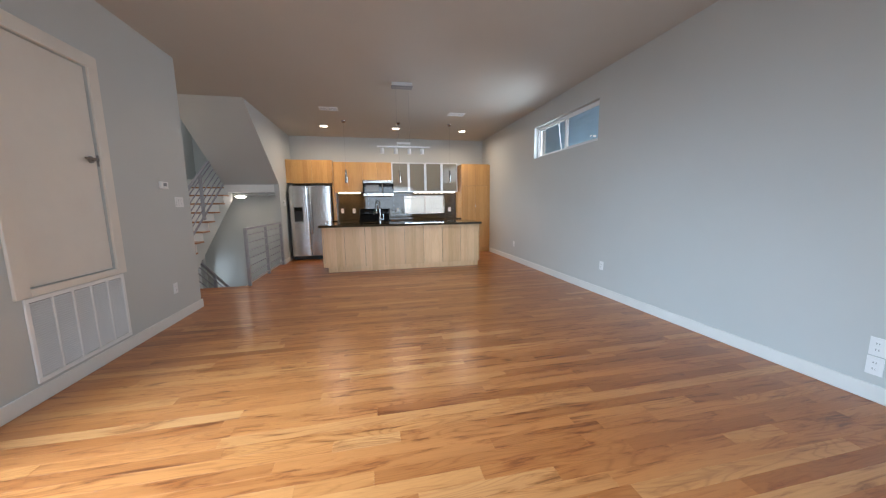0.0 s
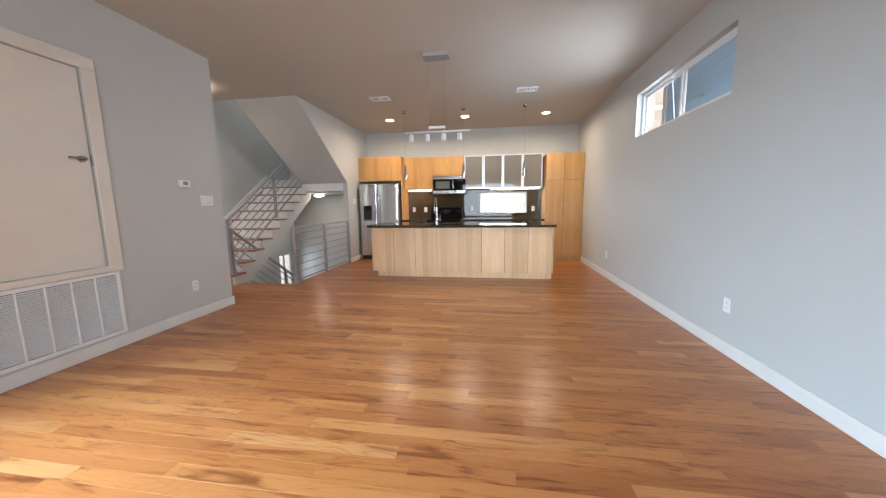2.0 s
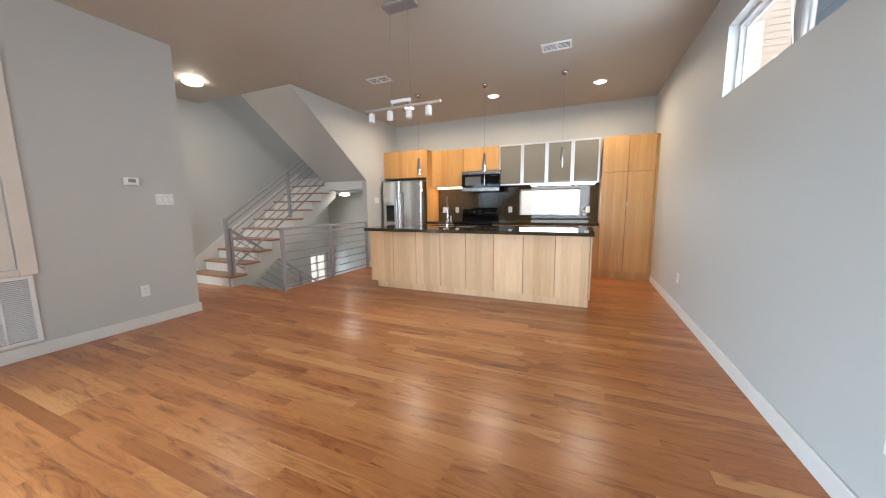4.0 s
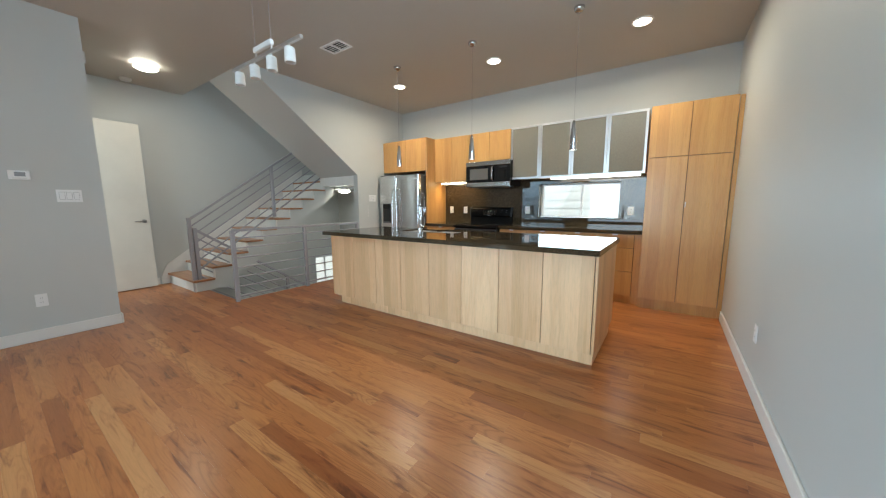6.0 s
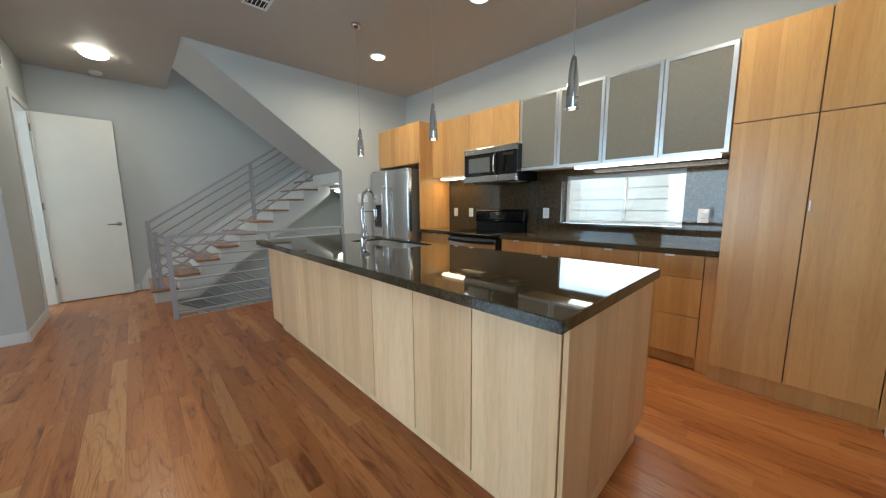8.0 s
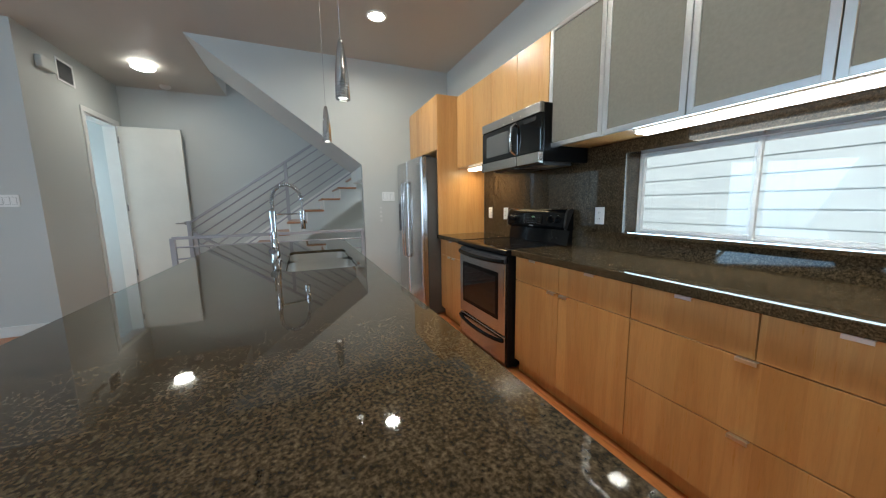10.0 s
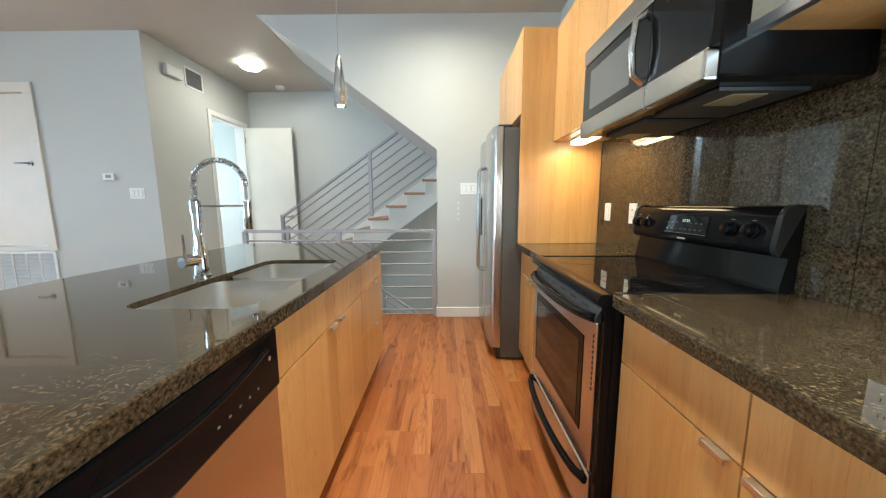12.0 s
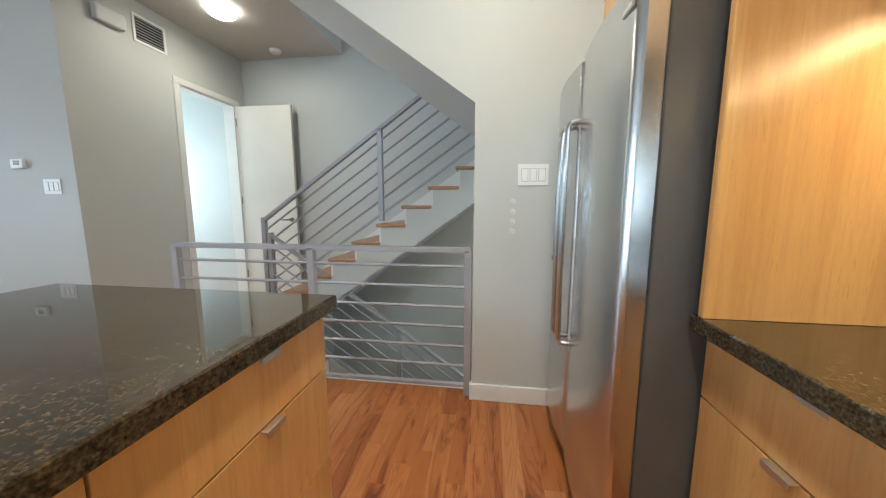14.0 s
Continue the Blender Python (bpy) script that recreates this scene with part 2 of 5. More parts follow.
def part(name, bm, material, parent=None, label="", smooth=False):
    """Links a bmesh, drawn in world metres, as one mesh object under a thing or a part."""
    o = ORIGIN.get(parent, Vector((0, 0, 0)))
    if parent is not None:
        bmesh.ops.translate(bm, vec=-o, verts=bm.verts)
    me = bpy.data.meshes.new(name)
    bmesh.ops.recalc_face_normals(bm, faces=bm.faces)
    if smooth:
        for f in bm.faces:
            f.smooth = True
        for e in bm.edges:
            if len(e.link_faces) == 2 and e.calc_face_angle(0) > radians(35):
                e.smooth = False
    bm.to_mesh(me)
    bm.free()
    me.materials.append(material)
    ob = new(name, me)
    if parent is not None:
        ob.parent = parent
        ORIGIN[ob] = o
    return tagged(ob, label) if label else ob


def struct(name, bm, material, label, category, smooth=False):
    return tagged(part(name, bm, material, None, "", smooth), label, category, "", "structure")


def box(*b, bev=0.0, bm=None, seg=1):
    """A box x0 x1 y0 y1 z0 z1 with bevelled edges, in a bmesh of its own or added to one."""
    bm = bm or bmesh.new()
    x0, x1, y0, y1, z0, z1 = b
    vs = [bm.verts.new(c) for c in ((x0, y0, z0), (x1, y0, z0), (x1, y1, z0), (x0, y1, z0), (x0, y0, z1), (x1, y0, z1), (x1, y1, z1), (x0, y1, z1))]
    fs = [bm.faces.new([vs[i] for i in q]) for q in ((3, 2, 1, 0), (4, 5, 6, 7), (0, 1, 5, 4), (1, 2, 6, 5), (2, 3, 7, 6), (3, 0, 4, 7))]
    bev = min(bev, 0.3 * min(abs(x1 - x0), abs(y1 - y0), abs(z1 - z0)))
    if bev:
        es = {e for f in fs for e in f.edges}
        bmesh.ops.bevel(bm, geom=list(es), offset=bev, segments=seg, profile=0.5, affect="EDGES")
    return bm


def rod(p0, p1, r0, r1=None, seg=16, bm=None, caps=True):
    bm = bm or bmesh.new()
    p0, p1 = Vector(p0), Vector(p1)
    d = p1 - p0
    m = Matrix.Translation((p0 + p1) / 2) @ d.to_track_quat("Z", "Y").to_matrix().to_4x4()
    bmesh.ops.create_cone(bm, cap_ends=caps, segments=seg, radius1=r0, radius2=r0 if r1 is None else r1, depth=d.length, matrix=m)
    return bm


def beam(p0, p1, w, h, bm=None, bev=0.002):
    """A square bar from p0 to p1, w across and h deep."""
    bm = bm or bmesh.new()
    p0, p1 = Vector(p0), Vector(p1)
    d = (p1 - p0).normalized()
    side = d.cross(Vector((0, 0, 1)))
    side = side.normalized() if side.length > 1e-4 else Vector((1, 0, 0))
    up = side.cross(d)
    vs = []
    for p in (p0, p1):
        for a, b in ((-1, -1), (1, -1), (1, 1), (-1, 1)):
            vs.append(bm.verts.new(p + side * a * w / 2 + up * b * h / 2))
    fs = [bm.faces.new([vs[i] for i in q]) for q in ((0, 1, 2, 3), (7, 6, 5, 4), (0, 4, 5, 1), (1, 5, 6, 2), (2, 6, 7, 3), (3, 7, 4, 0))]
    if bev:
        bmesh.ops.bevel(bm, geom=list({e for f in fs for e in f.edges}), offset=bev, segments=1, affect="EDGES")
    return bm


def tube(points, r, seg=10, bm=None):
    """A round tube along a line of points; r may be a number or one per point."""
    bm = bm or bmesh.new()
    pts = [Vector(p) for p in points]
    rings, n = [], None
    for i, p in enumerate(pts):
        d = (pts[min(i + 1, len(pts) - 1)] - pts[max(i - 1, 0)]).normalized()
        if n is None:
            n = d.orthogonal().normalized()
        n = (n - d * n.dot(d)).normalized()
        b = d.cross(n)
        rr = r[i] if isinstance(r, (list, tuple)) else r
        rings.append([bm.verts.new(p + rr * (math.cos(a) * n + math.sin(a) * b)) for a in [2 * math.pi * k / seg for k in range(seg)]])
    for a, b in zip(rings, rings[1:]):
        for k in range(seg):
            bm.faces.new((a[k], a[(k + 1) % seg], b[(k + 1) % seg], b[k]))
    bm.faces.new(rings[0][::-1])
    bm.faces.new(rings[-1])
    return bm


def lathe(profile, centre, seg=24, bm=None, axis="z", caps=True):
    """A turned shape from (radius, height) pairs round an axis."""
    bm = bm or bmesh.new()
    turn = {"z": Matrix.Identity(3), "x": Matrix(((0, 0, 1), (0, 1, 0), (-1, 0, 0))), "y": Matrix(((1, 0, 0), (0, 0, 1), (0, -1, 0)))}[axis]
    rings = []
    for r, h in profile:
        rings.append([bm.verts.new(Vector(centre) + turn @ Vector((max(r, 1e-4) * math.cos(a), max(r, 1e-4) * math.sin(a), h))) for a in [2 * math.pi * k / seg for k in range(seg)]])
    for a, b in zip(rings, rings[1:]):
        for k in range(seg):
            bm.faces.new((a[k], a[(k + 1) % seg], b[(k + 1) % seg], b[k]))
    if caps:
        bm.faces.new(rings[0][::-1])
        bm.faces.new(rings[-1])
    return bm


def slab(axis, lo, hi, u0, u1, v0, v1, holes=(), bm=None):
    """A wall or plate between lo and hi on its axis, with rectangular openings (u0, u1, v0, v1) right through it."""
    bm = bm or bmesh.new()
    us = sorted({u0, u1, *[h[i] for h in holes for i in (0, 1)]})
    vs = sorted({v0, v1, *[h[i] for h in holes for i in (2, 3)]})
    solid = lambda i, j: 0 <= i < len(us) - 1 and 0 <= j < len(vs) - 1 and not any(
        h[0] <= (us[i] + us[i + 1]) / 2 <= h[1] and h[2] <= (vs[j] + vs[j + 1]) / 2 <= h[3] for h in holes)
    at = {"x": lambda w, u, v: (w, u, v), "y": lambda w, u, v: (u, w, v), "z": lambda w, u, v: (u, v, w)}[axis]
    cache = {}

    def vert(w, i, j):
        if (w, i, j) not in cache:
            cache[w, i, j] = bm.verts.new(at(w, us[i], vs[j]))
        return cache[w, i, j]
    for i in range(len(us) - 1):
        for j in range(len(vs) - 1):
            if not solid(i, j):
                continue
            for w in (lo, hi):
                bm.faces.new([vert(w, *q) for q in ((i, j), (i + 1, j), (i + 1, j + 1), (i, j + 1))])
            for di, dj, a, b in ((-1, 0, (i, j), (i, j + 1)), (1, 0, (i + 1, j), (i + 1, j + 1)), (0, -1, (i, j), (i + 1, j)), (0, 1, (i, j + 1), (i + 1, j + 1))):
                if not solid(i + di, j + dj):
                    bm.faces.new((vert(lo, *a), vert(lo, *b), vert(hi, *b), vert(hi, *a)))
    return bm


def prism(axis, lo, hi, outline, bm=None):
    """An outline in the plane across an axis, given depth."""
    bm = bm or bmesh.new()
    at = {"x": lambda w, u, v: (w, u, v), "y": lambda w, u, v: (u, w, v), "z": lambda w, u, v: (u, v, w)}[axis]
    a = [bm.verts.new(at(lo, u, v)) for u, v in outline]
    b = [bm.verts.new(at(hi, u, v)) for u, v in outline]
    bm.faces.new(a)
    bm.faces.new(b[::-1])
    for k in range(len(a)):
        bm.faces.new((a[k], b[k], b[(k + 1) % len(a)], a[(k + 1) % len(a)]))
    return bm


# ---- the large structure ----
XR, YB, XL, YH, XS, XC = 3.065, 8.945, -2.13, 4.715, -3.97, -1.885
YF, ZC, T = -1.15, 2.97, 0.14
RWIN = (4.15, 5.94, 2.085, 2.635)
KWIN = (0.865, 1.99, 1.01, 1.535)
LWIN = (8.25, 8.84, -0.85, 0.075)
RISE, RUN, NOSE0 = 0.168, 0.244, 5.355

struct("subfloor", slab("z", -0.20, -0.019, XS, XR + T, YF, YB, [(XS, XC - 0.03, 5.78, YB)]), plain("subfloor_board", (0.10, 0.06, 0.035), 0.8), "dark subfloor under the oak strips", "floor")
struct("wall_right", slab("x", XR, XR + T, YF - T, YB, -0.2, ZC + 0.15, [RWIN]), PAINT, "pale grey painted wall with a high window", "wall")
struct("wall_back", slab("y", YB, YB + 0.19, XS - T, XR + T, -3.2, 5.6, [KWIN, (-3.6, -2.3, 3.7, 5.0), (XC, XR + T, 3.27, 5.6)]), PAINT, "pale grey painted wall behind the kitchen", "wall")
struct("wall_closet", slab("x", XL - T, XL, YF, YH, -0.019, ZC, [(-0.85, 1.85, 0.08, 2.4), (2.69, 3.42, 0.745, 2.375)]), PAINT, "pale grey painted wall beside the closet door", "wall")
struct("wall_hall", slab("y", YH - T, YH, XS, XL - T, -0.019, ZC, [(-3.80, -3.07, -0.019, 2.39)]), PAINT, "pale grey painted hall wall with a doorway", "wall")
struct("wall_stair", slab("x", XS - T, XS, 2.4, YB, -3.2, 5.6, [LWIN]), PAINT, "grey painted wall rising beside the stairs", "wall")
struct("wall_front", slab("y", YF - T, YF, XL - T, XR, -0.2, ZC, [(-0.4, 2.3, 0.5, 2.3)]), PAINT, "pale grey painted wall with a wide window", "wall")
struct("wall_column", prism("x", XC - 0.10, XC, [(7.765, -0.019), (YB, -0.019), (YB, ZC), (6.06, ZC), (7.765, 1.73)]), PAINT, "pale grey painted wall with a slanted edge under the stairs", "wall")
struct("wall_stair_lower", slab("x", XC - 0.10, XC, 5.6, YB, -3.2, -0.20), PAINT, "grey painted wall below the landing", "wall")
struct("wall_stair_front", slab("y", 5.64, 5.78, XS, XC - 0.10, -3.2, -0.20), PAINT, "grey painted wall below the hall floor", "wall")
struct("wall_upper", slab("x", XC - 0.1, XC, 4.5, YB, ZC + 0.30, 5.6), PAINT, "grey painted wall of the upper stairwell", "wall")
struct("wall_upper_front", slab("y", 4.36, 4.5, XS, XC, ZC + 0.30, 5.6), PAINT, "grey painted wall of the upper stairwell", "wall")
struct("ceiling", slab("z", ZC, ZC + 0.30, XS, XR, YF - T, YB, [(XS, XC - 0.1, 6.06, YB)]), CEIL, "taupe painted flat ceiling", "ceiling")
# unseen overhanging slabs, added to stop sun reaching the living room windows
struct("roof", slab("z", 3.30, 3.42, -6.5, XC, -3.6, 4.36), plain("sunblock_board", (0.3, 0.29, 0.27), 0.8), "unseen flat slab added to keep direct sun out", "roof")
struct("roof_front", slab("z", 3.30, 3.42, XC, XR + T, -3.6, YB), plain("sunblock_board_front", (0.3, 0.29, 0.27), 0.8), "unseen flat slab added to keep direct sun out", "roof")
struct("ceiling_upper", slab("z", 5.6, 5.75, XS - T, XC, 4.36, YB + T), CEIL, "plain painted ceiling over the stairwell", "ceiling")
struct("floor_lower", slab("z", -3.3, -3.2, XS - T, XC, 5.6, YB + T), PAINT, "plain floor below the stairs", "floor")
# the flight that goes on up, seen from below
SO = [(6.04, ZC + 0.02), (7.765, 1.73), (8.04, 1.73), (8.04, 2.02), (6.04, 3.42)]
struct("stair_soffit", prism("x", -2.95, XC - 0.10, SO), PAINT, "pale grey plastered underside of the upper stair flight", "stairs")
struct("stair_landing", prism("x", XS, XC - 0.10, [(8.04, 1.53), (YB, 1.53), (YB, 1.848), (8.04, 1.848)]), PAINT, "pale grey half landing between two stair flights", "landing")
struct("landing_beam", box(-2.95, XC - 0.10, 7.77, 8.035, 1.57, 1.727), TRIM, "white painted beam under the half landing", "beam")
# the room behind the hall door
struct("wall_bedroom", slab("y", 2.4, 2.54, XS, XL - T, -0.019, ZC, [(-3.75, -2.5, 0.9, 2.3)]), PAINT, "pale painted wall of the next room", "wall")

for name, b in (("baseboard_right", (XR - 0.016, XR, YF, 8.30, 0, 0.105)), ("baseboard_closet", (XL, XL + 0.016, 1.93, YH, 0, 0.105)),
                ("baseboard_hall", (-3.003, XL + 0.016, YH, YH + 0.016, 0, 0.105)), ("baseboard_column", (XC, XC + 0.016, 7.755, 8.93, 0, 0.105)),
                ("baseboard_column_end", (XC - 0.1, XC + 0.016, 7.749, 7.765, 0, 0.105)), ("baseboard_stair", (XS, XS + 0.016, YH, 5.50, 0, 0.105)),
                ("baseboard_front", (XL + 0.016, XR - 0.016, YF, YF + 0.016, 0, 0.09))):
    struct(name, box(*b, bev=0.004), TRIM, "white painted baseboard along the wall", "baseboard")


def casing(name, axis, face, out, u0, u1, v0, v1, w, label, bottom=True, material=TRIM, wb=0.05):
    """A flat door or window casing round an opening."""
    bm = bmesh.new()
    lo, hi = sorted((face, face + out))
    bars = [(u0 - w, u0, v0 - (wb if bottom else 0), v1), (u1, u1 + w, v0 - (wb if bottom else 0), v1), (u0 - w, u1 + w, v1, v1 + w)]
    if bottom:
        bars.append((u0, u1, v0 - wb, v0))
    for a0, a1, b0, b1 in bars:
        if axis == "x":
            box(lo, hi, a0, a1, b0, b1, bev=0.004, bm=bm)
        else:
            box(a0, a1, lo, hi, b0, b1, bev=0.004, bm=bm)
    return struct(name, bm, material, label, "trim")


casing("trim_closet", "x", XL, 0.02, 2.69, 3.42, 0.745, 2.375, 0.10, "cream painted casing round the closet door", material=CREAM)
casing("trim_hall", "y", YH, 0.018, -3.80, -3.07, 0.0, 2.39, 0.065, "white painted casing round the hall doorway", bottom=False)


def lever(parent, p, out, along, label="satin nickel lever handle"):
    """A lever handle: rose, neck and grip."""
    p, out, along = Vector(p), Vector(out), Vector(along)
    bm = rod(p, p + out * 0.012, 0.028, 0.026, 24)
    rod(p + out * 0.012, p + out * 0.05, 0.010, None, 12, bm)
    tube([p + out * 0.05, p + out * 0.055 + along * 0.02, p + out * 0.055 + along * 0.07, p + out * 0.05 + along * 0.115], [0.011, 0.011, 0.009, 0.008], 10, bm)
    return part("door_handle", bm, NICKEL, parent, label, True)


NICKEL = plain("satin_nickel", (0.30, 0.29, 0.28), 0.35, 1.0, 0.05)

# closet door, closed, above the return grille
d = thing("door_1", (XL - 0.02, 3.05, 0.745), "cream flush closet door, closed, above an air grille", "door", kind="structure")
part("door_leaf", box(XL - 0.05, XL - 0.012, 2.695, 3.413, 0.751, 2.368, bev=0.002), CREAM, d)
lever(d, (XL - 0.012, 3.355, 1.647), (1, 0, 0), (0, -1, 0))
part("strike_plate", box(XL - 0.011, XL + 0.002, 3.414, 3.421, 1.60, 1.69, bev=0.001), NICKEL, d)
for z in (0.95, 2.15):
    part("hinge", rod((XL - 0.004, 2.692, z), (XL - 0.004, 2.692, z + 0.09), 0.007), TRIM, d)

# hall door, standing open against the stair wall
d = thing("door_2", (-3.80, YH + 0.01, 0.0), "white flush hall door standing wide open", "door", kind="structure")
m = Matrix.Translation((-3.80, YH + 0.012, 0)) @ Matrix.Rotation(radians(2.0), 4, "Z")
bm = box(-0.042, -0.004, 0.0, 0.715, 0.012, 2.385, bev=0.002)
bmesh.ops.transform(bm, matrix=m, verts=bm.verts)
part("door_leaf", bm, DOORWHITE, d)
lever(d, m @ Vector((-0.004, 0.65, 1.0)), (1, 0.03, 0), (0, -1, 0))
for z in (0.25, 1.2, 2.15):
    part("hinge", rod((-3.797, YH + 0.012, z), (-3.797, YH + 0.012, z + 0.09), 0.007), NICKEL, d)
bm = box(-3.80, -3.784, YH - T, YH, 0, 2.39)
box(-3.086, -3.07, YH - T, YH, 0, 2.39, bm=bm)
box(-3.784, -3.086, YH - T, YH, 2.374, 2.39, bm=bm)
struct("jamb_hall", bm, TRIM, "white painted door jamb", "trim")


def sliding_window(name, axis, w, inward, u0, u1, v0, v1, label, split=0.5, f=0.04):
    """A two-light slider set deep in its opening: outer frame, meeting rail, two panes."""
    t = thing(name, (w, (u0 + u1) / 2, v0) if axis == "x" else ((u0 + u1) / 2, w, v0), label, "window", kind="structure")
    um = u0 + (u1 - u0) * split

    def bars(w0, w1, rects, bm):
        for a0, a1, b0, b1 in rects:
            box(*((w0, w1, a0, a1, b0, b1) if axis == "x" else (a0, a1, w0, w1, b0, b1)), bev=0.003, bm=bm)
        return bm
    ring = lambda a0, a1, b0, b1, g: [(a0, a0 + g, b0, b1), (a1 - g, a1, b0, b1), (a0 + g, a1 - g, b0, b0 + g), (a0 + g, a1 - g, b1 - g, b1)]
    part("window_frame", bars(w - 0.03, w + 0.03, ring(u0, u1, v0, v1, f * 0.7), bmesh.new()), VINYL, t)
    for k, (a0, a1) in enumerate(((u0 + f * 0.7, um + 0.02), (um - 0.02, u1 - f * 0.7))):
        w0 = w - 0.024 + k * 0.026
        s = part("sash", bars(w0, w0 + 0.022, ring(a0, a1, v0 + f * 0.7, v1 - f * 0.7, f * 0.75), bmesh.new()), VINYL, t)
        g = part("pane", bars(w0 + 0.008, w0 + 0.013, [(a0 + f * 0.7, a1 - f * 0.7, v0 + f * 1.4, v1 - f * 1.4)], bmesh.new()), PANE, s)
        g.visible_shadow = False
    return t


sliding_window("window_1", "x", XR + 0.10, -1, *RWIN, "high white vinyl sliding window", 0.5)
sliding_window("window_2", "y", YB + 0.14, -1, *KWIN, "white vinyl sliding window over the counter", 0.53, 0.026)
sliding_window("window_3", "x", XS - 0.10, 1, *LWIN, "small white window beside the lower stairs", 0.5)
sliding_window("window_4", "y", YF - 0.07, 1, -0.4, 2.3, 0.5, 2.3, "wide white window behind the living room", 0.5, 0.07)


sliding_window("window_5", "x", XL - 0.08, 1, -0.85, 1.85, 0.08, 2.4, "tall white glazed terrace door", 0.5, 0.07)


def siding(name, axis, w, u0, u1, z0, z1, label, material, pitch=0.152):
    """A neighbour's wall of overlapping boards."""
    t = thing(name, (w, (u0 + u1) / 2, z0) if axis == "x" else ((u0 + u1) / 2, w, z0), label, "house", kind="structure")
    s = 1 if w > 0 else -1
    z = z0
    while z < z1:
        o = [(w - 0.005 * s, z), (w + 0.006 * s, z + pitch + 0.008), (w + 0.05 * s, z + pitch + 0.008), (w + 0.05 * s, z)]
        if axis == "x":
            bm = prism("y", u0, u1, o)
        else:
            bm = prism("x", u0, u1, o)
        part("board", bm, material, t)
        z += pitch
    return t


siding("house_side", "x", 4.08, 1.0, 7.34, 0.6, 4.4, "neighbouring house wall of lap siding, tinted with blue skylight", SIDING_SKYLIT)
struct("trim_house_corner", box(4.055, 4.14, 7.34, 7.44, 0.6, 4.5, bev=0.004), VINYL, "white corner board of the neighbouring house", "trim")
siding("house_rear", "y", 11.5, -4.5, 4.2, -3.5, 3.9, "neighbouring house wall of pale blue lap siding", SIDING, 0.185)
siding("house_stair", "y", 12.5, -14.0, -4.6, -3.5, 1.5, "neighbouring house wall of pale blue lap siding", SIDING)
siding("house_far", "y", 13.0, 4.25, 13.0, -3.5, 7.6, "tall neighbouring house wall of white lap siding", SIDING_WHITE)
struct("ground", slab("z", -3.6, -3.5, -400, 400, -400, 400), plain("ground_soil", (0.16, 0.15, 0.12), 0.9, var=0.2, scale=0.5), "pale gravelly ground outside", "ground")

# ---- stairs and rails ----
st = thing("stair_flight", (-3.45, 5.6, 0), "white stair flight with oiled timber treads", "stairs", kind="structure")
XA, XB = XS + 0.002, -2.90
line = lambda y: (y - NOSE0) / RUN * RISE
for k in range(1, 11):
    y, z = NOSE0 + RUN * k, RISE * k
    part("tread", box(XA + 0.03, XB + 0.02, y, y + RUN + 0.03, z - 0.028, z, bev=0.006), TREADWOOD, st)
    part("riser", box(XA + 0.03, XB, y + 0.025, y + 0.043, z - RISE, z - 0.028), TRIM, st)
part("riser", box(XA + 0.03, XB - 0.004, NOSE0 + RUN * 11 + 0.002, NOSE0 + RUN * 11 + 0.02, RISE * 10, RISE * 11 - 0.004), TRIM, st)
# the open side: a saw-toothed skirt under the treads
o = [(5.62, 0.0)]
for k in range(1, 11):
    y = NOSE0 + RUN * k + 0.034
    o += [(y, RISE * (k - 1) if k > 1 else 0.0), (y, RISE * k - 0.028)]
o = o[1:]
o += [(8.035, RISE * 10 - 0.028), (8.035, line(8.035) - 0.42), (6.02, 0.0)]
part("stringer", prism("x", XB - 0.045, XB - 0.003, o), PAINT, st)
part("underside", prism("x", XA, XB - 0.045, [(6.06, -0.02), (8.035, line(8.035) - 0.40), (8.035, line(8.035) - 0.36), (6.02, 0.015)]), PAINT, st)
part("wall_skirt", prism("x", XA, XA + 0.022, [(5.52, 0.002), (5.52, 0.11), (5.60, 0.30), (8.03, line(8.03) + 0.12), (8.03, line(8.03) - 0.3), (5.98, 0.002)]), TRIM, st)
lo = thing("stair_flight_lower", (-2.42, 5.78, -0.2), "timber stair flight going down", "stairs", kind="structure")
for k in range(1, 10):
    y, z = 5.78 + RUN * (k - 1), -RISE * k
    part("tread", box(-2.93, XC - 0.105, y - 0.025, y + RUN, z - 0.028, z, bev=0.005), TREADWOOD, lo)
    part("riser", box(-2.93, XC - 0.105, y + RUN - 0.02, y + RUN, z - RISE, z - 0.028), TRIM, lo)
part("landing", box(XS + 0.01, XC - 0.105, 7.98, YB, -1.80, -1.68), TREADWOOD, lo)
part("stringer", prism("x", -2.99, -2.935, [(5.80, -0.02), (5.80, -0.40), (7.95, -1.90), (7.95, -1.50)]), PAINT, lo)
struct("trim_stair_edge", box(-2.93, XC - 0.03, 5.772, 5.79, -0.20, -0.001), TRIM, "white painted edge of the stair opening", "trim")
struct("trim_stair_side", box(XC - 0.118, XC - 0.102, 5.79, YB, -0.20, -0.001), TRIM, "white painted edge of the stair opening", "trim")


def post(t, x, y, z0, z1, w=0.045):
    return part("post", box(x - w / 2, x + w / 2, y - w / 2, y + w / 2, z0, z1, bev=0.003), RAILPAINT, t)


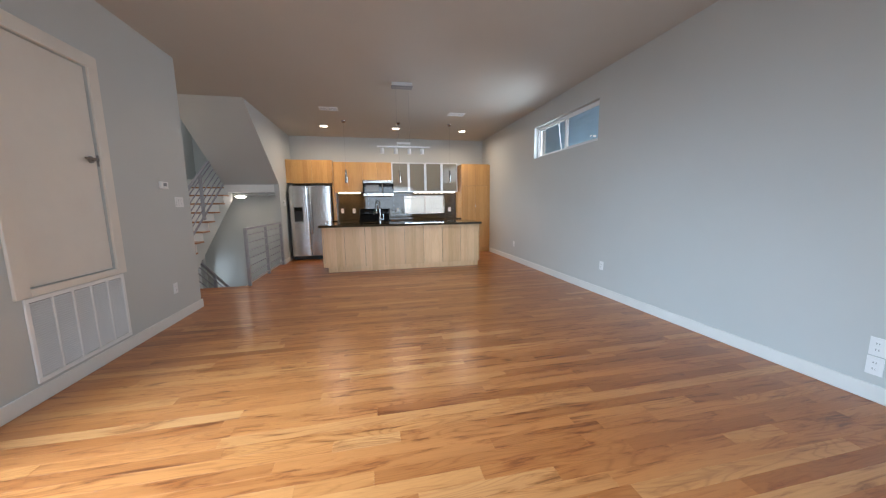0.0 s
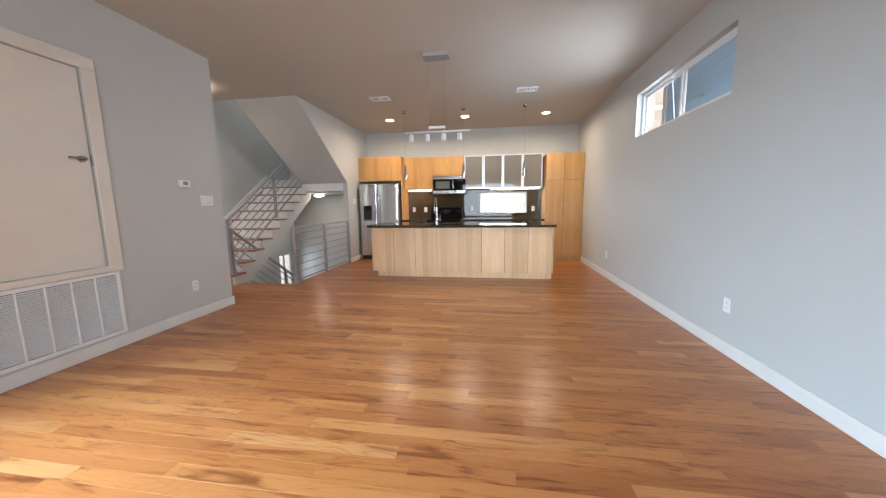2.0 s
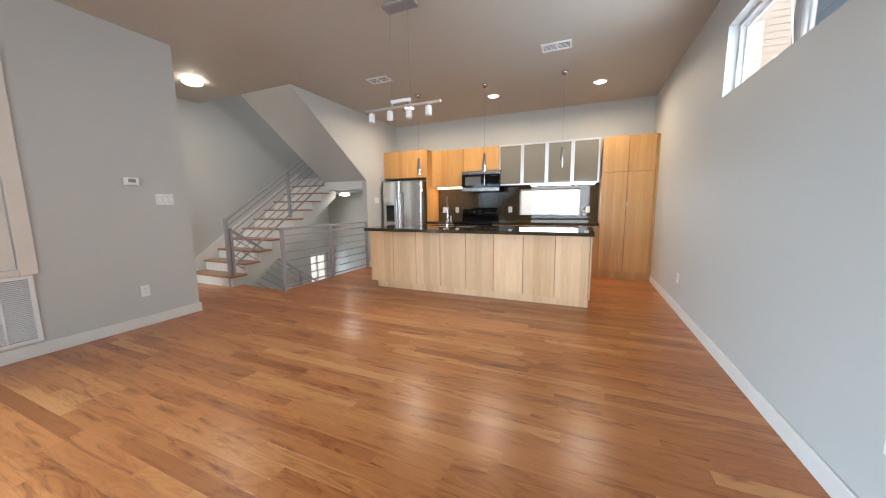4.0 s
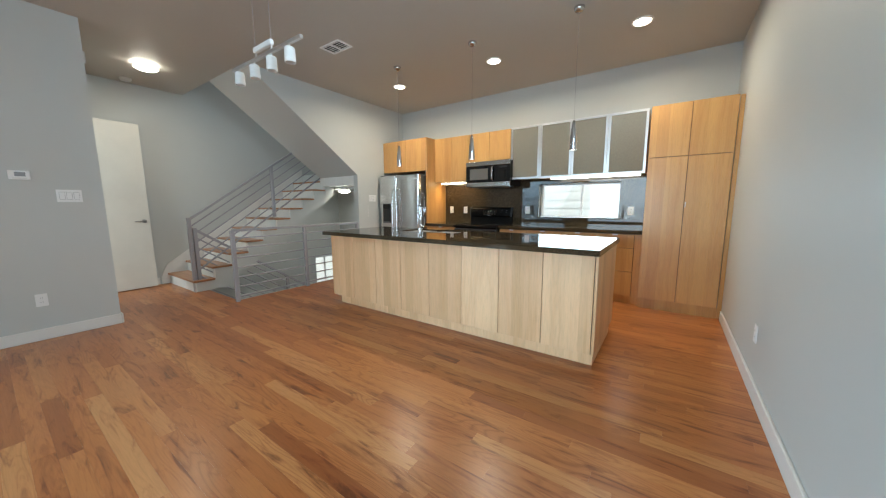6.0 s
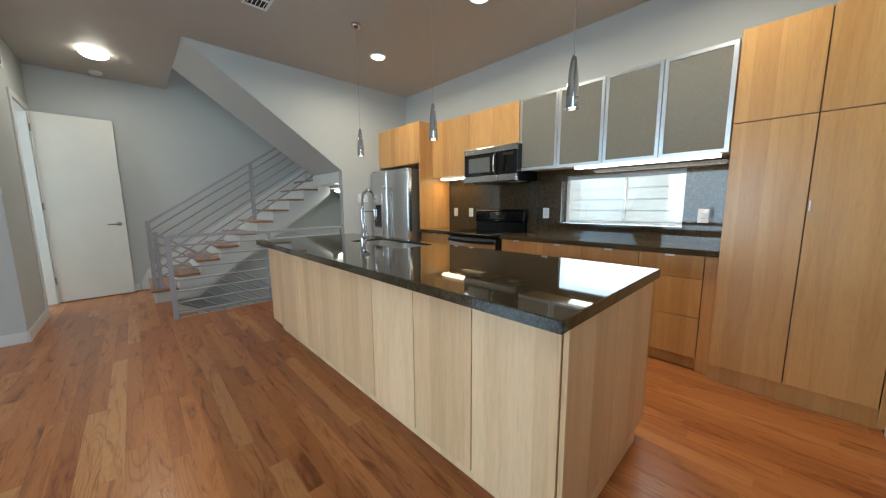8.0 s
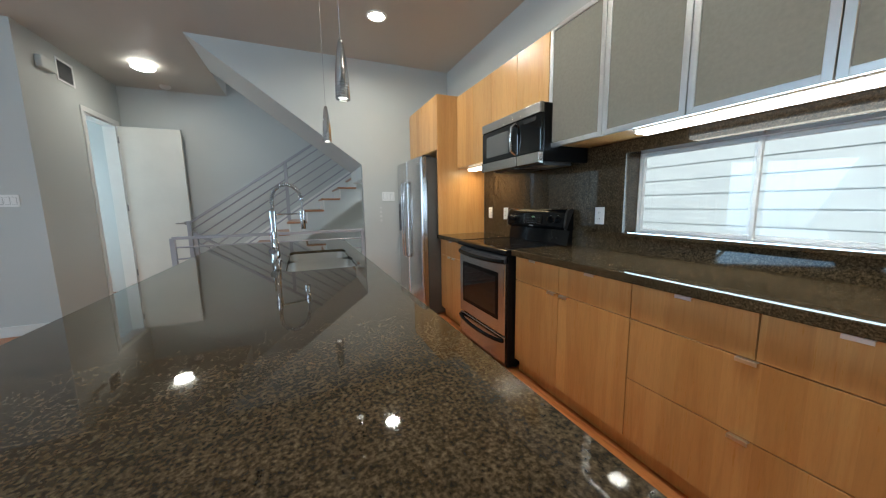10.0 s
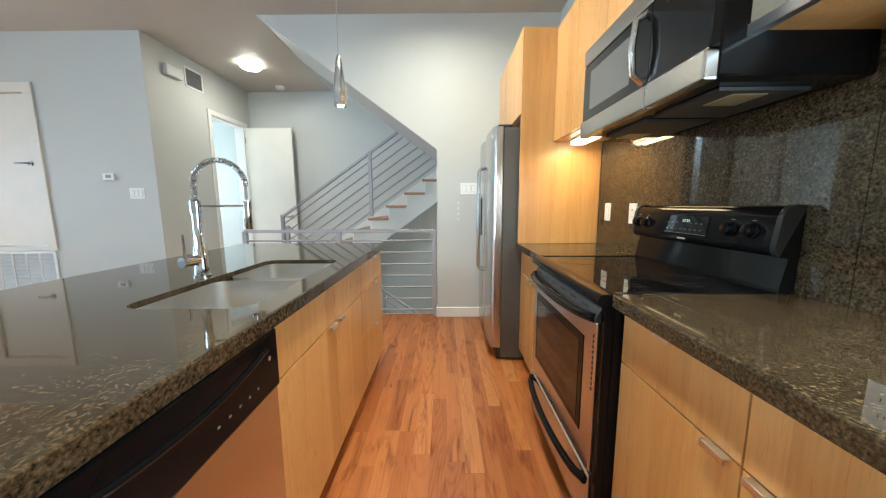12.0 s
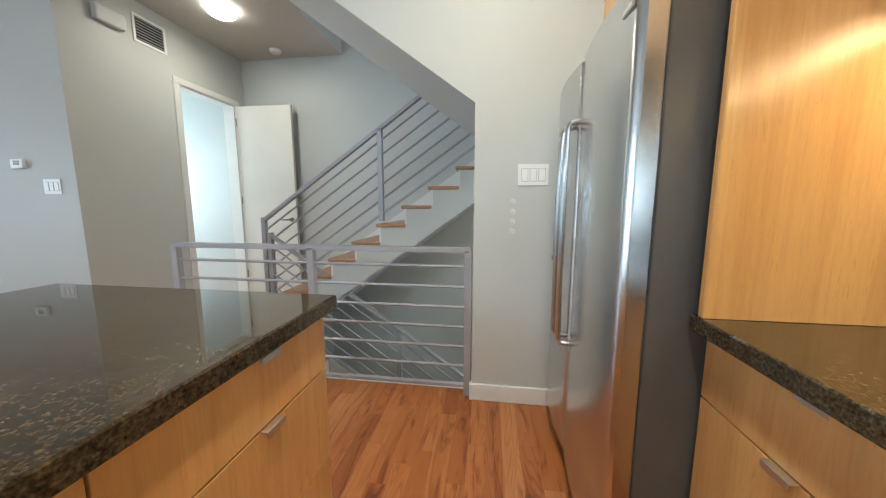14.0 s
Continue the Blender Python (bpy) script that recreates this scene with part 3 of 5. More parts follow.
def railing(name, x, ya, yb, za, zb, n, height, posts, label, drop=0.0):
    """Flat top bar and n round bars between posts, along y; za and zb are the foot heights."""
    t = thing(name, (x, ya, za), label, "railing")
    f = lambda y: za + (zb - za) * (y - ya) / (yb - ya)
    part("handrail", beam((x, ya, za + height), (x, yb, zb + height), 0.045, 0.032), RAILPAINT, t)
    for k in range(n):
        h = height * (k + 0.5) / (n + 0.3)
        part("bar", rod((x, ya, za + h), (x, yb, zb + h), 0.0095, None, 8) if k else beam((x, ya, za + h), (x, yb, zb + h), 0.03, 0.02), RAILPAINT, t)
    for y in posts:
        post(t, x, y, f(y) - drop, f(y) + height)
    return t


XG = XC - 0.032
railing("guard_rail", XG, 5.76, 7.74, 0.004, 0.004, 7, 0.910, (5.76, 6.74, 7.735), "grey painted steel guard rail with level bars")
r = railing("stair_rail", -2.955, 5.66, 7.79, 0.21, 0.21 + 2.13 * RISE / RUN, 6, 0.83, (6.855,), "grey painted steel stair rail with sloping bars")
post(r, -2.955, 5.645, 0.004, 1.06)
railing("lower_rail", -2.955, 5.70, 7.9, 0.02, 0.02 - 2.2 * 0.70, 6, 0.87, (7.0, 7.9), "grey painted steel stair rail going down")
bm = box(-2.98, -2.93, 5.68, 5.725, 0.004, 0.91, bev=0.003)
r2 = thing("newel_post", (-2.955, 5.70, 0), "grey painted steel post at the stair head", "post")
part("post", bm, RAILPAINT, r2)

# ---- kitchen ----


def edge_pull(parent, x, y, z, w=0.06, s=-1):
    """A small aluminium pull hooked over the top edge of a front."""
    bm = box(x - w / 2, x + w / 2, min(y, y + s * 0.018), max(y, y + s * 0.018), z - 0.001, z + 0.003, bev=0.001)
    a, b = sorted((y + s * 0.016, y + s * 0.019))
    box(x - w / 2, x + w / 2, a, b, z - 0.012, z + 0.003, bev=0.001, bm=bm)
    return part("handle", bm, ALU, parent, "small aluminium edge pull")


def front(name, t, x0, x1, y, z0, z1, s=-1, mat=None, pull=None, g=0.0022):
    """One flat cabinet front; pull: where along it the edge pull sits."""
    a, b = sorted((y, y - s * 0.019))
    p = part(name, box(x0 + g, x1 - g, a, b, z0 + g, z1 - g, bev=0.0012), mat or MAPLE, t)
    if pull is not None:
        edge_pull(p, pull, y, z1 - g, s=s)
    return p


FY = 8.400


def base_unit(x0, x1, label, fronts, mat=None, y0=FY, y1=YB, s=-1, kick=True):
    """A base cabinet: carcass, toe kick and its fronts (name, x0, x1, z0, z1, pull)."""
    t = thing("base_cabinet", ((x0 + x1) / 2, (y0 + y1) / 2, 0), label, "cabinet")
    m = mat or MAPLE
    ya, yb = (y0 + 0.021, y1 - 0.003) if s < 0 else (y0, y1 - 0.021)
    # carcass coloured dark so the seams between its fronts look shaded
    part("body", box(x0 + 0.001, x1 - 0.001, ya, yb, 0.10, 0.861), SEAMSHADE, t)
    if kick:
        k = (y0 + 0.045, y0 + 0.063) if s < 0 else (y1 - 0.088, y1 - 0.07)
        part("toe_kick", box(x0, x1, *k, 0.001, 0.10), MAPLE, t)
    for n, a, b, z0, z1, pull in fronts:
        front(n, t, a, b, y0 if s < 0 else y1, z0, z1, s, m, pull)
    return t


# dark brown that paints shade into the seams between cabinet fronts
SEAMSHADE = timber("seam_shade_brown", (0.20, 0.095, 0.045), (0.13, 0.06, 0.03), "x", 0.5)
Z0, Z1, Z2 = 0.10, 0.69, 0.857
base_unit(-0.890, -0.297, "maple base cabinet with one drawer and two doors", [("drawer", -0.890, -0.297, Z1, Z2, -0.60), ("door", -0.890, -0.595, Z0, Z1, -0.645), ("door", -0.595, -0.297, Z0, Z1, -0.545)])
base_unit(0.475, 1.355, "maple base cabinet with two drawers over two doors", [("drawer", 0.475, 0.895, Z1, Z2, 0.67), ("drawer", 0.895, 1.355, Z1, Z2, 1.125), ("door", 0.475, 0.895, Z0, Z1, 0.845), ("door", 0.895, 1.355, Z0, Z1, 0.945)])
base_unit(1.355, 2.22, "maple base cabinet with four drawers", [("drawer", 1.355, 1.808, Z1, Z2, 1.58), ("drawer", 1.808, 2.22, Z1, Z2, 2.015), ("drawer", 1.355, 2.22, 0.402, Z1, 1.79), ("drawer", 1.355, 2.22, Z0, 0.402, 1.79)])


tagged(part("filler_panel", box(2.222, 2.298, FY + 0.004, FY + 0.022, 0.002, 0.857, bev=0.001), MAPLE), "maple filler strip beside the pantry", "panel")


def worktop(name, x0, x1, y0, y1, label, hole=None):
    """A polished stone slab with a softly rounded rim; hole: cut-out with rounded corners."""
    bm = bmesh.new()
    if hole is None:
        box(x0, x1, y0, y1, 0.863, 0.905, bev=0.004, bm=bm, seg=2)
    else:
        hx0, hx1, hy0, hy1, r = hole
        inner = []
        for cx, cy, a in ((hx1 - r, hy1 - r, 0), (hx0 + r, hy1 - r, 90), (hx0 + r, hy0 + r, 180), (hx1 - r, hy0 + r, 270)):
            inner += [(cx + r * math.cos(radians(a + k * 15)), cy + r * math.sin(radians(a + k * 15))) for k in range(7)]
        e = 0.004
        rings = []
        for z, g in ((0.863, 0.0), (0.905 - e, 0.0), (0.905, e)):
            rings.append([[bm.verts.new((px, py, z)) for px, py in ((x1 - g, y1 - g), (x0 + g, y1 - g), (x0 + g, y0 + g), (x1 - g, y0 + g))], z])
        for (a, _), (b, _) in zip(rings, rings[1:]):
            for k in range(4):
                bm.faces.new((a[k], a[(k + 1) % 4], b[(k + 1) % 4], b[k]))
        lo = [bm.verts.new((px, py, 0.863)) for px, py in inner]
        hi = [bm.verts.new((px, py, 0.905)) for px, py in inner]
        n = len(inner)
        for k in range(n):
            bm.faces.new((lo[k], hi[k], hi[(k + 1) % n], lo[(k + 1) % n]))
        for outer, inn in ((rings[0][0], lo), (rings[-1][0], hi)):
            for c in range(4):
                seg = inn[c * 7:c * 7 + 7]
                for a, b in zip(seg, seg[1:]):
                    bm.faces.new((outer[c], a, b))
                bm.faces.new((outer[c], seg[-1], inn[(c * 7 + 7) % n], outer[(c + 1) % 4]))
    return tagged(part(name, bm, GRANITE), label, "countertop")


worktop("countertop", -0.896, -0.294, 8.360, YB - 0.024, "polished brown granite worktop beside the fridge")
worktop("countertop", 0.473, 2.296, 8.360, YB - 0.024, "polished brown granite worktop under the window")

# backsplash: slabs with hairline joints, lining the window's reveal
bs = thing("backsplash", (0.7, YB - 0.01, 0.92), "polished brown granite backsplash of large slabs", "backsplash", kind="structure")
for x0, x1, holes in ((-0.852, -0.05, []), (-0.048, 0.60, []), (0.602, 2.296, [KWIN])):
    part("panel", slab("y", YB - 0.022, YB - 0.001, x0, x1, 0.85, 1.60, holes), GRANITE, bs)
kx0, kx1, kz0, kz1 = KWIN
part("sill", box(kx0 - 0.005, kx1 + 0.005, YB - 0.045, YB + 0.108, kz0 - 0.002, kz0 + 0.018, bev=0.003), GRANITE, bs)
for b in ((kx0 - 0.001, kx0 + 0.014, YB - 0.0225, YB + 0.108, kz0 + 0.019, kz1), (kx1 - 0.014, kx1 + 0.001, YB - 0.0225, YB + 0.108, kz0 + 0.019, kz1), (kx0 + 0.015, kx1 - 0.015, YB - 0.0225, YB + 0.108, kz1 - 0.014, kz1 + 0.001)):
    part("reveal", box(*b), GRANITE, bs)


def wall_unit(x0, x1, z0, z1, y, label, seams, mat=None):
    t = thing("wall_cabinet", ((x0 + x1) / 2, YB, z0), label, "cabinet")
    part("body", box(x0, x1, y + 0.023, YB - 0.003, z0, z1, bev=0.001), mat or MAPLE, t)
    # thin dark sheet behind the doors, shade painted into their seams
    part("carcass_edge", box(x0 + 0.006, x1 - 0.006, y + 0.0195, y + 0.0228, z0 + 0.006, z1 - 0.006), SEAMSHADE, t)
    for a, b in zip(seams, seams[1:]):
        front("door", t, a, b, y, z0, z1)
    return t


UY = 8.59
wall_unit(-0.852, -0.165, 1.60, 2.32, UY, "maple wall cabinet with two flat doors", (-0.852, -0.505, -0.165))
wall_unit(-0.163, 0.542, 1.885, 2.32, UY, "short maple wall cabinet above the microwave", (-0.163, 0.19, 0.542))
wall_unit(-1.76, -0.878, 1.79, 2.330, 8.366, "maple cabinet above the fridge with two doors", (-1.76, -1.31, -0.878))
tagged(part("tall_panel", box(-0.876, -0.854, 8.366, YB - 0.024, 0.9055, 2.330, bev=0.001), MAPLE), "tall maple side panel beside the fridge", "panel")
tagged(part("filler_panel", box(-1.883, -1.763, 8.40, 8.42, 1.80, 2.335, bev=0.001), MAPLE), "maple filler strip against the wall", "panel")

# tall pantry with four doors
t = thing("pantry_cabinet", (2.64, 8.6, 0), "tall maple pantry cabinet with four flat doors", "cabinet")
part("body", box(2.30, 3.022, 8.335, YB - 0.003, 0.122, 2.265, bev=0.001), MAPLE, t)
# dark sheet that paints the shade between the pantry doors
part("carcass_edge", box(2.306, 3.016, 8.3295, 8.3348, 0.128, 2.26), SEAMSHADE, t)
part("toe_kick", box(2.30, XR - 0.017, 8.335, 8.353, 0.001, 0.122), MAPLE, t)
part("filler", box(3.026, XR - 0.003, 8.325, 8.345, 0.02, 2.262), MAPLE, t)
for x0, x1 in ((2.300, 2.660), (2.660, 3.022)):
    front("door", t, x0, x1, 8.31, 0.122, 1.72, g=0.003)
    front("door", t, x0, x1, 8.31, 1.72, 2.270, g=0.003)
for x in (2.35, 2.64, 2.72):
    part("hinge_cap", box(x, x + 0.04, 8.40, 8.44, 2.265, 2.285, bev=0.003), BLACKPLASTIC, t)
part("handle", box(2.667, 2.673, 8.295, 8.312, 1.18, 1.24, bev=0.001), ALU, t)

# cabinets with frosted glass in aluminium frames
gx = (0.546, 0.978, 1.408, 1.837, 2.266)
for k in (0, 2):
    x0, xm, x1 = gx[k:k + 3]
    t = thing("glass_cabinet", (xm, YB, 1.585), "wall cabinet with two frosted glass doors in aluminium frames", "cabinet", "glass fronted cabinets")
    part("body", box(x0 + 0.001, x1 - 0.001, UY + 0.026, YB - 0.003, 1.60, 2.32, bev=0.001), MAPLE, t)
    for a, b in ((x0, xm), (xm, x1)):
        bm = bmesh.new()
        a, b, w = a + 0.002, b - 0.002, 0.028
        for q in ((a, a + w, 1.585, 2.325), (b - w, b, 1.585, 2.325), (a + w, b - w, 1.585, 1.585 + w), (a + w, b - w, 2.325 - w, 2.325)):
            box(q[0], q[1], UY, UY + 0.022, q[2], q[3], bev=0.0015, bm=bm)
        dr = part("door", bm, ALU, t, "satin aluminium door frame")
        part("pane", box(a + w, b - w, UY + 0.006, UY + 0.011, 1.585 + w, 2.325 - w), FROST, dr, "taupe frosted glass")


def strip_light(x0, x1, y, z, m, label, col, power):
    t = thing("strip_light", ((x0 + x1) / 2, y, z), label, "lamp")
    part("housing", box(x0, x1, y - 0.05, y + 0.05, z - 0.014, z - 0.001, bev=0.003), WHITE, t)
    part("diffuser", box(x0 + 0.01, x1 - 0.01, y - 0.045, y + 0.045, z - 0.034, z - 0.014, bev=0.008, seg=2), m, t)
    area("strip_lamp", ((x0 + x1) / 2, y, z - 0.04), ((x0 + x1) / 2, y + 0.02, 0), x1 - x0 - 0.04, 0.07, power, col)


strip_light(-0.78, -0.23, 8.72, 1.60, STRIPGLOW, "lit warm strip light under the wall cabinets", (1.0, 0.66, 0.30), 5)
strip_light(1.12, 2.22, 8.70, 1.60, STRIPGLOW_W, "lit white strip light under the glass cabinets", (1.0, 0.88, 0.70), 7)

# microwave over the range
t = thing("microwave", (0.2, YB, 1.49), "stainless over-range microwave with a dark glass door", "microwave")
MX0, MX1, MY = -0.168, 0.58, 8.51
part("body", box(MX0, MX1, MY + 0.02, YB - 0.024, 1.497, 1.872, bev=0.004), BLACK, t)
part("top_trim", box(MX0, MX1, MY - 0.012, MY + 0.022, 1.805, 1.874, bev=0.006, seg=2), STEEL_H, t)
part("bottom_trim", box(MX0, 0.331, MY - 0.018, MY + 0.022, 1.487, 1.56, bev=0.006, seg=2), STEEL_H, t)
part("bottom_trim", box(0.334, MX1, MY - 0.018, MY + 0.022, 1.487, 1.56, bev=0.006, seg=2), STEEL_H, t)
part("door_glass", box(MX0, 0.33, MY - 0.008, MY + 0.02, 1.562, 1.803, bev=0.003), BLACKGLASS, t)
part("door_window", box(MX0 + 0.07, 0.22, MY - 0.0095, MY - 0.006, 1.60, 1.765, bev=0.001), plain("grey_mesh_glass", (0.12, 0.118, 0.112), 0.15), t, "grey meshed window")
part("control_panel", box(0.332, MX1, MY - 0.008, MY + 0.02, 1.562, 1.803, bev=0.003), BLACKGLASS, t)
part("display", box(0.40, 0.53, MY - 0.0095, MY - 0.006, 1.765, 1.79), BLACKPLASTIC, t)
part("handle", tube([(0.30, MY - 0.004, 1.575), (0.30, MY - 0.04, 1.60), (0.30, MY - 0.048, 1.68), (0.30, MY - 0.04, 1.765), (0.30, MY - 0.004, 1.79)], 0.011), STEEL, t, "curved steel handle", True)
bm = box(MX0 + 0.04, 0.16, 8.60, 8.85, 1.486, 1.496)
box(0.22, 0.50, 8.60, 8.85, 1.486, 1.496, bm=bm)
part("grease_filter", bm, plain("grey_filter", (0.09, 0.09, 0.09), 0.5, 0.6), t)

# dim yellow lamp light is put into the lens colour, nothing emits
LENS = plain("glow_tinted_lamp_lens", (0.42, 0.36, 0.20), 0.3, var=0.1)
for x in (-0.10, 0.42):
    part("lamp_lens", box(x - 0.055, x + 0.055, 8.66, 8.76, 1.484, 1.4885, bev=0.001), LENS, t, "lamp lens with its dim yellow light painted on")

# range
RINGGREY = plain("dark_grey_print", (0.017, 0.017, 0.018), 0.25)
t = thing("range", (0.085, 8.65, 0), "black and stainless electric range with a glass cooktop", "stove")
RX0, RX1, RY = -0.290, 0.466, 8.345
ZT = 0.903
part("body", box(RX0, RX1, RY + 0.03, YB - 0.03, 0.03, ZT - 0.03, bev=0.004), BLACK, t)
# raised rim with a bull nose, and the glass let into it
nose = [(RY + 0.03, ZT - 0.045), (RY - 0.012, ZT - 0.043), (RY - 0.022, ZT - 0.034), (RY - 0.025, ZT - 0.020), (RY - 0.020, ZT - 0.006), (RY - 0.008, ZT), (RY + 0.03, ZT)]
part("rim_front", prism("x", RX0 - 0.003, RX1 + 0.003, nose), BLACK, t, "rounded black front rim", True)
for x in (RX0 - 0.003, RX1 - 0.017):
    part("rim_side", box(x, x + 0.020, RY + 0.031, 8.868, ZT - 0.028, ZT + 0.003, bev=0.006, seg=2), BLACK, t, "", True)
part("cooktop", box(RX0 + 0.0175, RX1 - 0.0175, RY + 0.031, 8.868, ZT - 0.022, ZT - 0.001, bev=0.001), BLACKGLASS, t, "black glass cooktop")
for cx, cy, rr in ((-0.115, 8.515, 0.115), (0.28, 8.515, 0.09), (-0.11, 8.72, 0.075), (0.27, 8.72, 0.10)):
    for q in (rr, rr * 0.66):
        bm = lathe([(q, ZT - 0.0009), (q, ZT - 0.0005), (q - 0.0016, ZT - 0.0005), (q - 0.0016, ZT - 0.0009)], (cx, cy, 0), 48, caps=False)
        part("burner_ring", bm, RINGGREY, t)
# oven door: steel face, black-bordered window, slotted top strip and an arched bar
DX_0, DX_1 = RX0 + 0.006, RX1 - 0.030
dr = part("oven_door", box(DX_0, DX_1, RY - 0.010, RY + 0.03, 0.262, 0.800, bev=0.006, seg=2), STEEL, t, "stainless oven door")
part("window_border", box(-0.222, 0.352, RY - 0.0125, RY - 0.008, 0.362, 0.722, bev=0.001), BLACK, dr, "black border of the oven glass")
part("oven_window", box(-0.192, 0.322, RY - 0.0140, RY - 0.011, 0.392, 0.692, bev=0.001), OVENGLASS, dr, "dark brown oven glass")
part("vent_strip", prism("x", DX_0, DX_1, [(RY - 0.010, 0.801), (RY - 0.013, 0.808), (RY + 0.004, 0.846), (RY + 0.03, 0.846), (RY + 0.03, 0.801)]), DARKSTEEL, dr, "dark steel strip with vent slots")
for k in range(6):
    x = DX_0 + 0.055 + k * 0.108
    bm = box(0, 0.050, -0.001, 0.0012, -0.002, 0.002)
    bmesh.ops.transform(bm, matrix=Matrix.Translation((x, RY - 0.0050, 0.830)) @ Matrix.Rotation(radians(-24), 4, "X"), verts=bm.verts)
    part("vent_slot", bm, DARK, dr)
grip = []
for k in range(15):
    u = k / 14
    grip.append((DX_0 + 0.012 + (DX_1 - DX_0 - 0.024) * u, RY - 0.014 - 0.040 * math.sin(math.pi * u) ** 0.45, 0.812 - 0.006 * math.sin(math.pi * u)))
part("oven_handle", tube(grip, 0.0155, 12), BLACK, t, "black arched oven handle", True)
for k in range(11):
    part("vent_hole", box(DX_1 - 0.016, DX_1 - 0.010, RY - 0.0115, RY - 0.0095, 0.560 + k * 0.0185, 0.570 + k * 0.0185), DARK, dr)
part("side_panel", box(RX1 - 0.028, RX1, RY + 0.002, RY + 0.03, 0.03, ZT - 0.046, bev=0.003), BLACK, t)
dw = part("drawer", box(DX_0, DX_1, RY - 0.010, RY + 0.03, 0.045, 0.250, bev=0.006, seg=2), STEEL, t, "stainless storage drawer")
grip = []
for k in range(15):
    u = k / 14
    grip.append((DX_0 + 0.012 + (DX_1 - DX_0 - 0.024) * u, RY - 0.012 - 0.040 * math.sin(math.pi * u) ** 0.45, 0.222 - 0.012 * math.sin(math.pi * u)))
part("drawer_handle", tube(grip, 0.015, 12), BLACK, dw, "black arched drawer handle", True)
# backguard: a sloping lower tier and an overhanging console with a rolled top
part("backguard", prism("x", RX0, RX1, [(8.868, ZT - 0.02), (8.872, ZT + 0.012), (8.890, 1.012), (8.921, 1.012), (8.921, ZT - 0.02)]), BLACK, t, "black sloping backguard")
CON = [(8.892, 1.013), (8.862, 1.018), (8.850, 1.028), (8.846, 1.045), (8.858, 1.135), (8.866, 1.156), (8.880, 1.168), (8.900, 1.172), (8.921, 1.170), (8.921, 1.013)]
con = part("control_panel", prism("x", RX0 - 0.002, RX1 + 0.002, CON), BLACK, t, "black control panel", True)
for x in (RX0 - 0.002, RX1 - 0.014):
    bm = prism("x", x - 0.001, x + 0.017, [(y + (0.004 if y > 8.9 else -0.003), z + (0.003 if z > 1.1 else -0.002)) for y, z in CON[1:-1]])
    part("end_cap", bm, BLACKPLASTIC, con, "", True)
tilt = lambda f: (8.846 + 0.012 * f, 1.045 + 0.09 * f)
LEAN = math.degrees(math.atan2(0.012, 0.09))
for x in (RX0 + 0.050, RX0 + 0.118, RX1 - 0.165, RX1 - 0.085):
    y, z = tilt(0.5)
    bm = lathe([(0.026, 0.0), (0.026, 0.005), (0.0205, 0.009), (0.0185, 0.026), (0.0155, 0.028)], (0, 0, 0), 20)
    box(-0.003, 0.003, -0.018, 0.018, 0.026, 0.031, bev=0.001, bm=bm)
    turn = Matrix.Translation((x, y - 0.001, z)) @ Matrix.Rotation(radians(90 - LEAN), 4, "X")
    bmesh.ops.transform(bm, matrix=turn, verts=bm.verts)
    k = part("knob", bm, BLACK, con, "", True)
    bm = bmesh.new()
    box(-0.008, 0.008, 0.033, 0.036, 0.0, 0.0012, bm=bm)
    bmesh.ops.transform(bm, matrix=turn, verts=bm.verts)
    part("print_mark", bm, DIMPRINT, con)
y, z = tilt(0.55)
m = Matrix.Translation((0.075, y - 0.001, z)) @ Matrix.Rotation(radians(-LEAN), 4, "X")


def on_console(x0, x1, y0, y1, z0, z1, bev=0.0):
    bm = box(x0, x1, y0, y1, z0, z1, bev=bev)
    bmesh.ops.transform(bm, matrix=m, verts=bm.verts)
    return bm


dp = part("display", on_console(-0.115, 0.125, -0.002, 0.004, -0.036, 0.036, 0.001), BLACKGLASS, con, "black glass display")
part("display_line", on_console(-0.112, 0.122, -0.0032, -0.0012, -0.0385, -0.0372), BARGREY, dp)
bm = bmesh.new()
for x in (-0.008, 0.003, 0.016, 0.026):
    box(x, x + 0.0045, -0.0035, -0.002, 0.010, 0.012, bm=bm)
    box(x, x + 0.0015, -0.0035, -0.002, 0.012, 0.020, bm=bm)
    box(x + 0.0015, x + 0.0045, -0.0035, -0.002, 0.018, 0.020, bm=bm)
bmesh.ops.transform(bm, matrix=m, verts=bm.verts)
part("clock_digits", bm, GREEN, dp)
for k in range(8):
    for j in range(2):
        if not (k in (3, 4) and j):
            part("button", on_console(-0.100 + k * 0.027, -0.090 + k * 0.027, -0.0032, -0.002, -0.022 + j * 0.026, -0.019 + j * 0.026), DIMPRINT, dp)
part("badge", on_console(-0.022, 0.022, -0.0030, -0.0005, -0.062, -0.056), BARGREY, con)
for x in (RX0 + 0.05, RX1 - 0.05):
    for y in (8.45, 8.86):
        part("foot", rod((x, y, 0.0), (x, y, 0.03), 0.018), BLACKPLASTIC, t)

# fridge
t = thing("fridge", (-1.33, 8.57, 0), "stainless side-by-side fridge with a water dispenser", "fridge")
FX0, FX1, FYF = -1.81, -0.900, 8.262
part("body", box(FX0 + 0.004, FX1 - 0.004, FYF, YB - 0.05, 0.02, 1.712, bev=0.004), FRIDGE_SIDE, t, "grey painted cabinet")
part("base_grille", box(FX0 + 0.01, FX1 - 0.01, FYF - 0.03, FYF + 0.02, 0.012, 0.095, bev=0.003), BLACKPLASTIC, t)
SX = -1.395


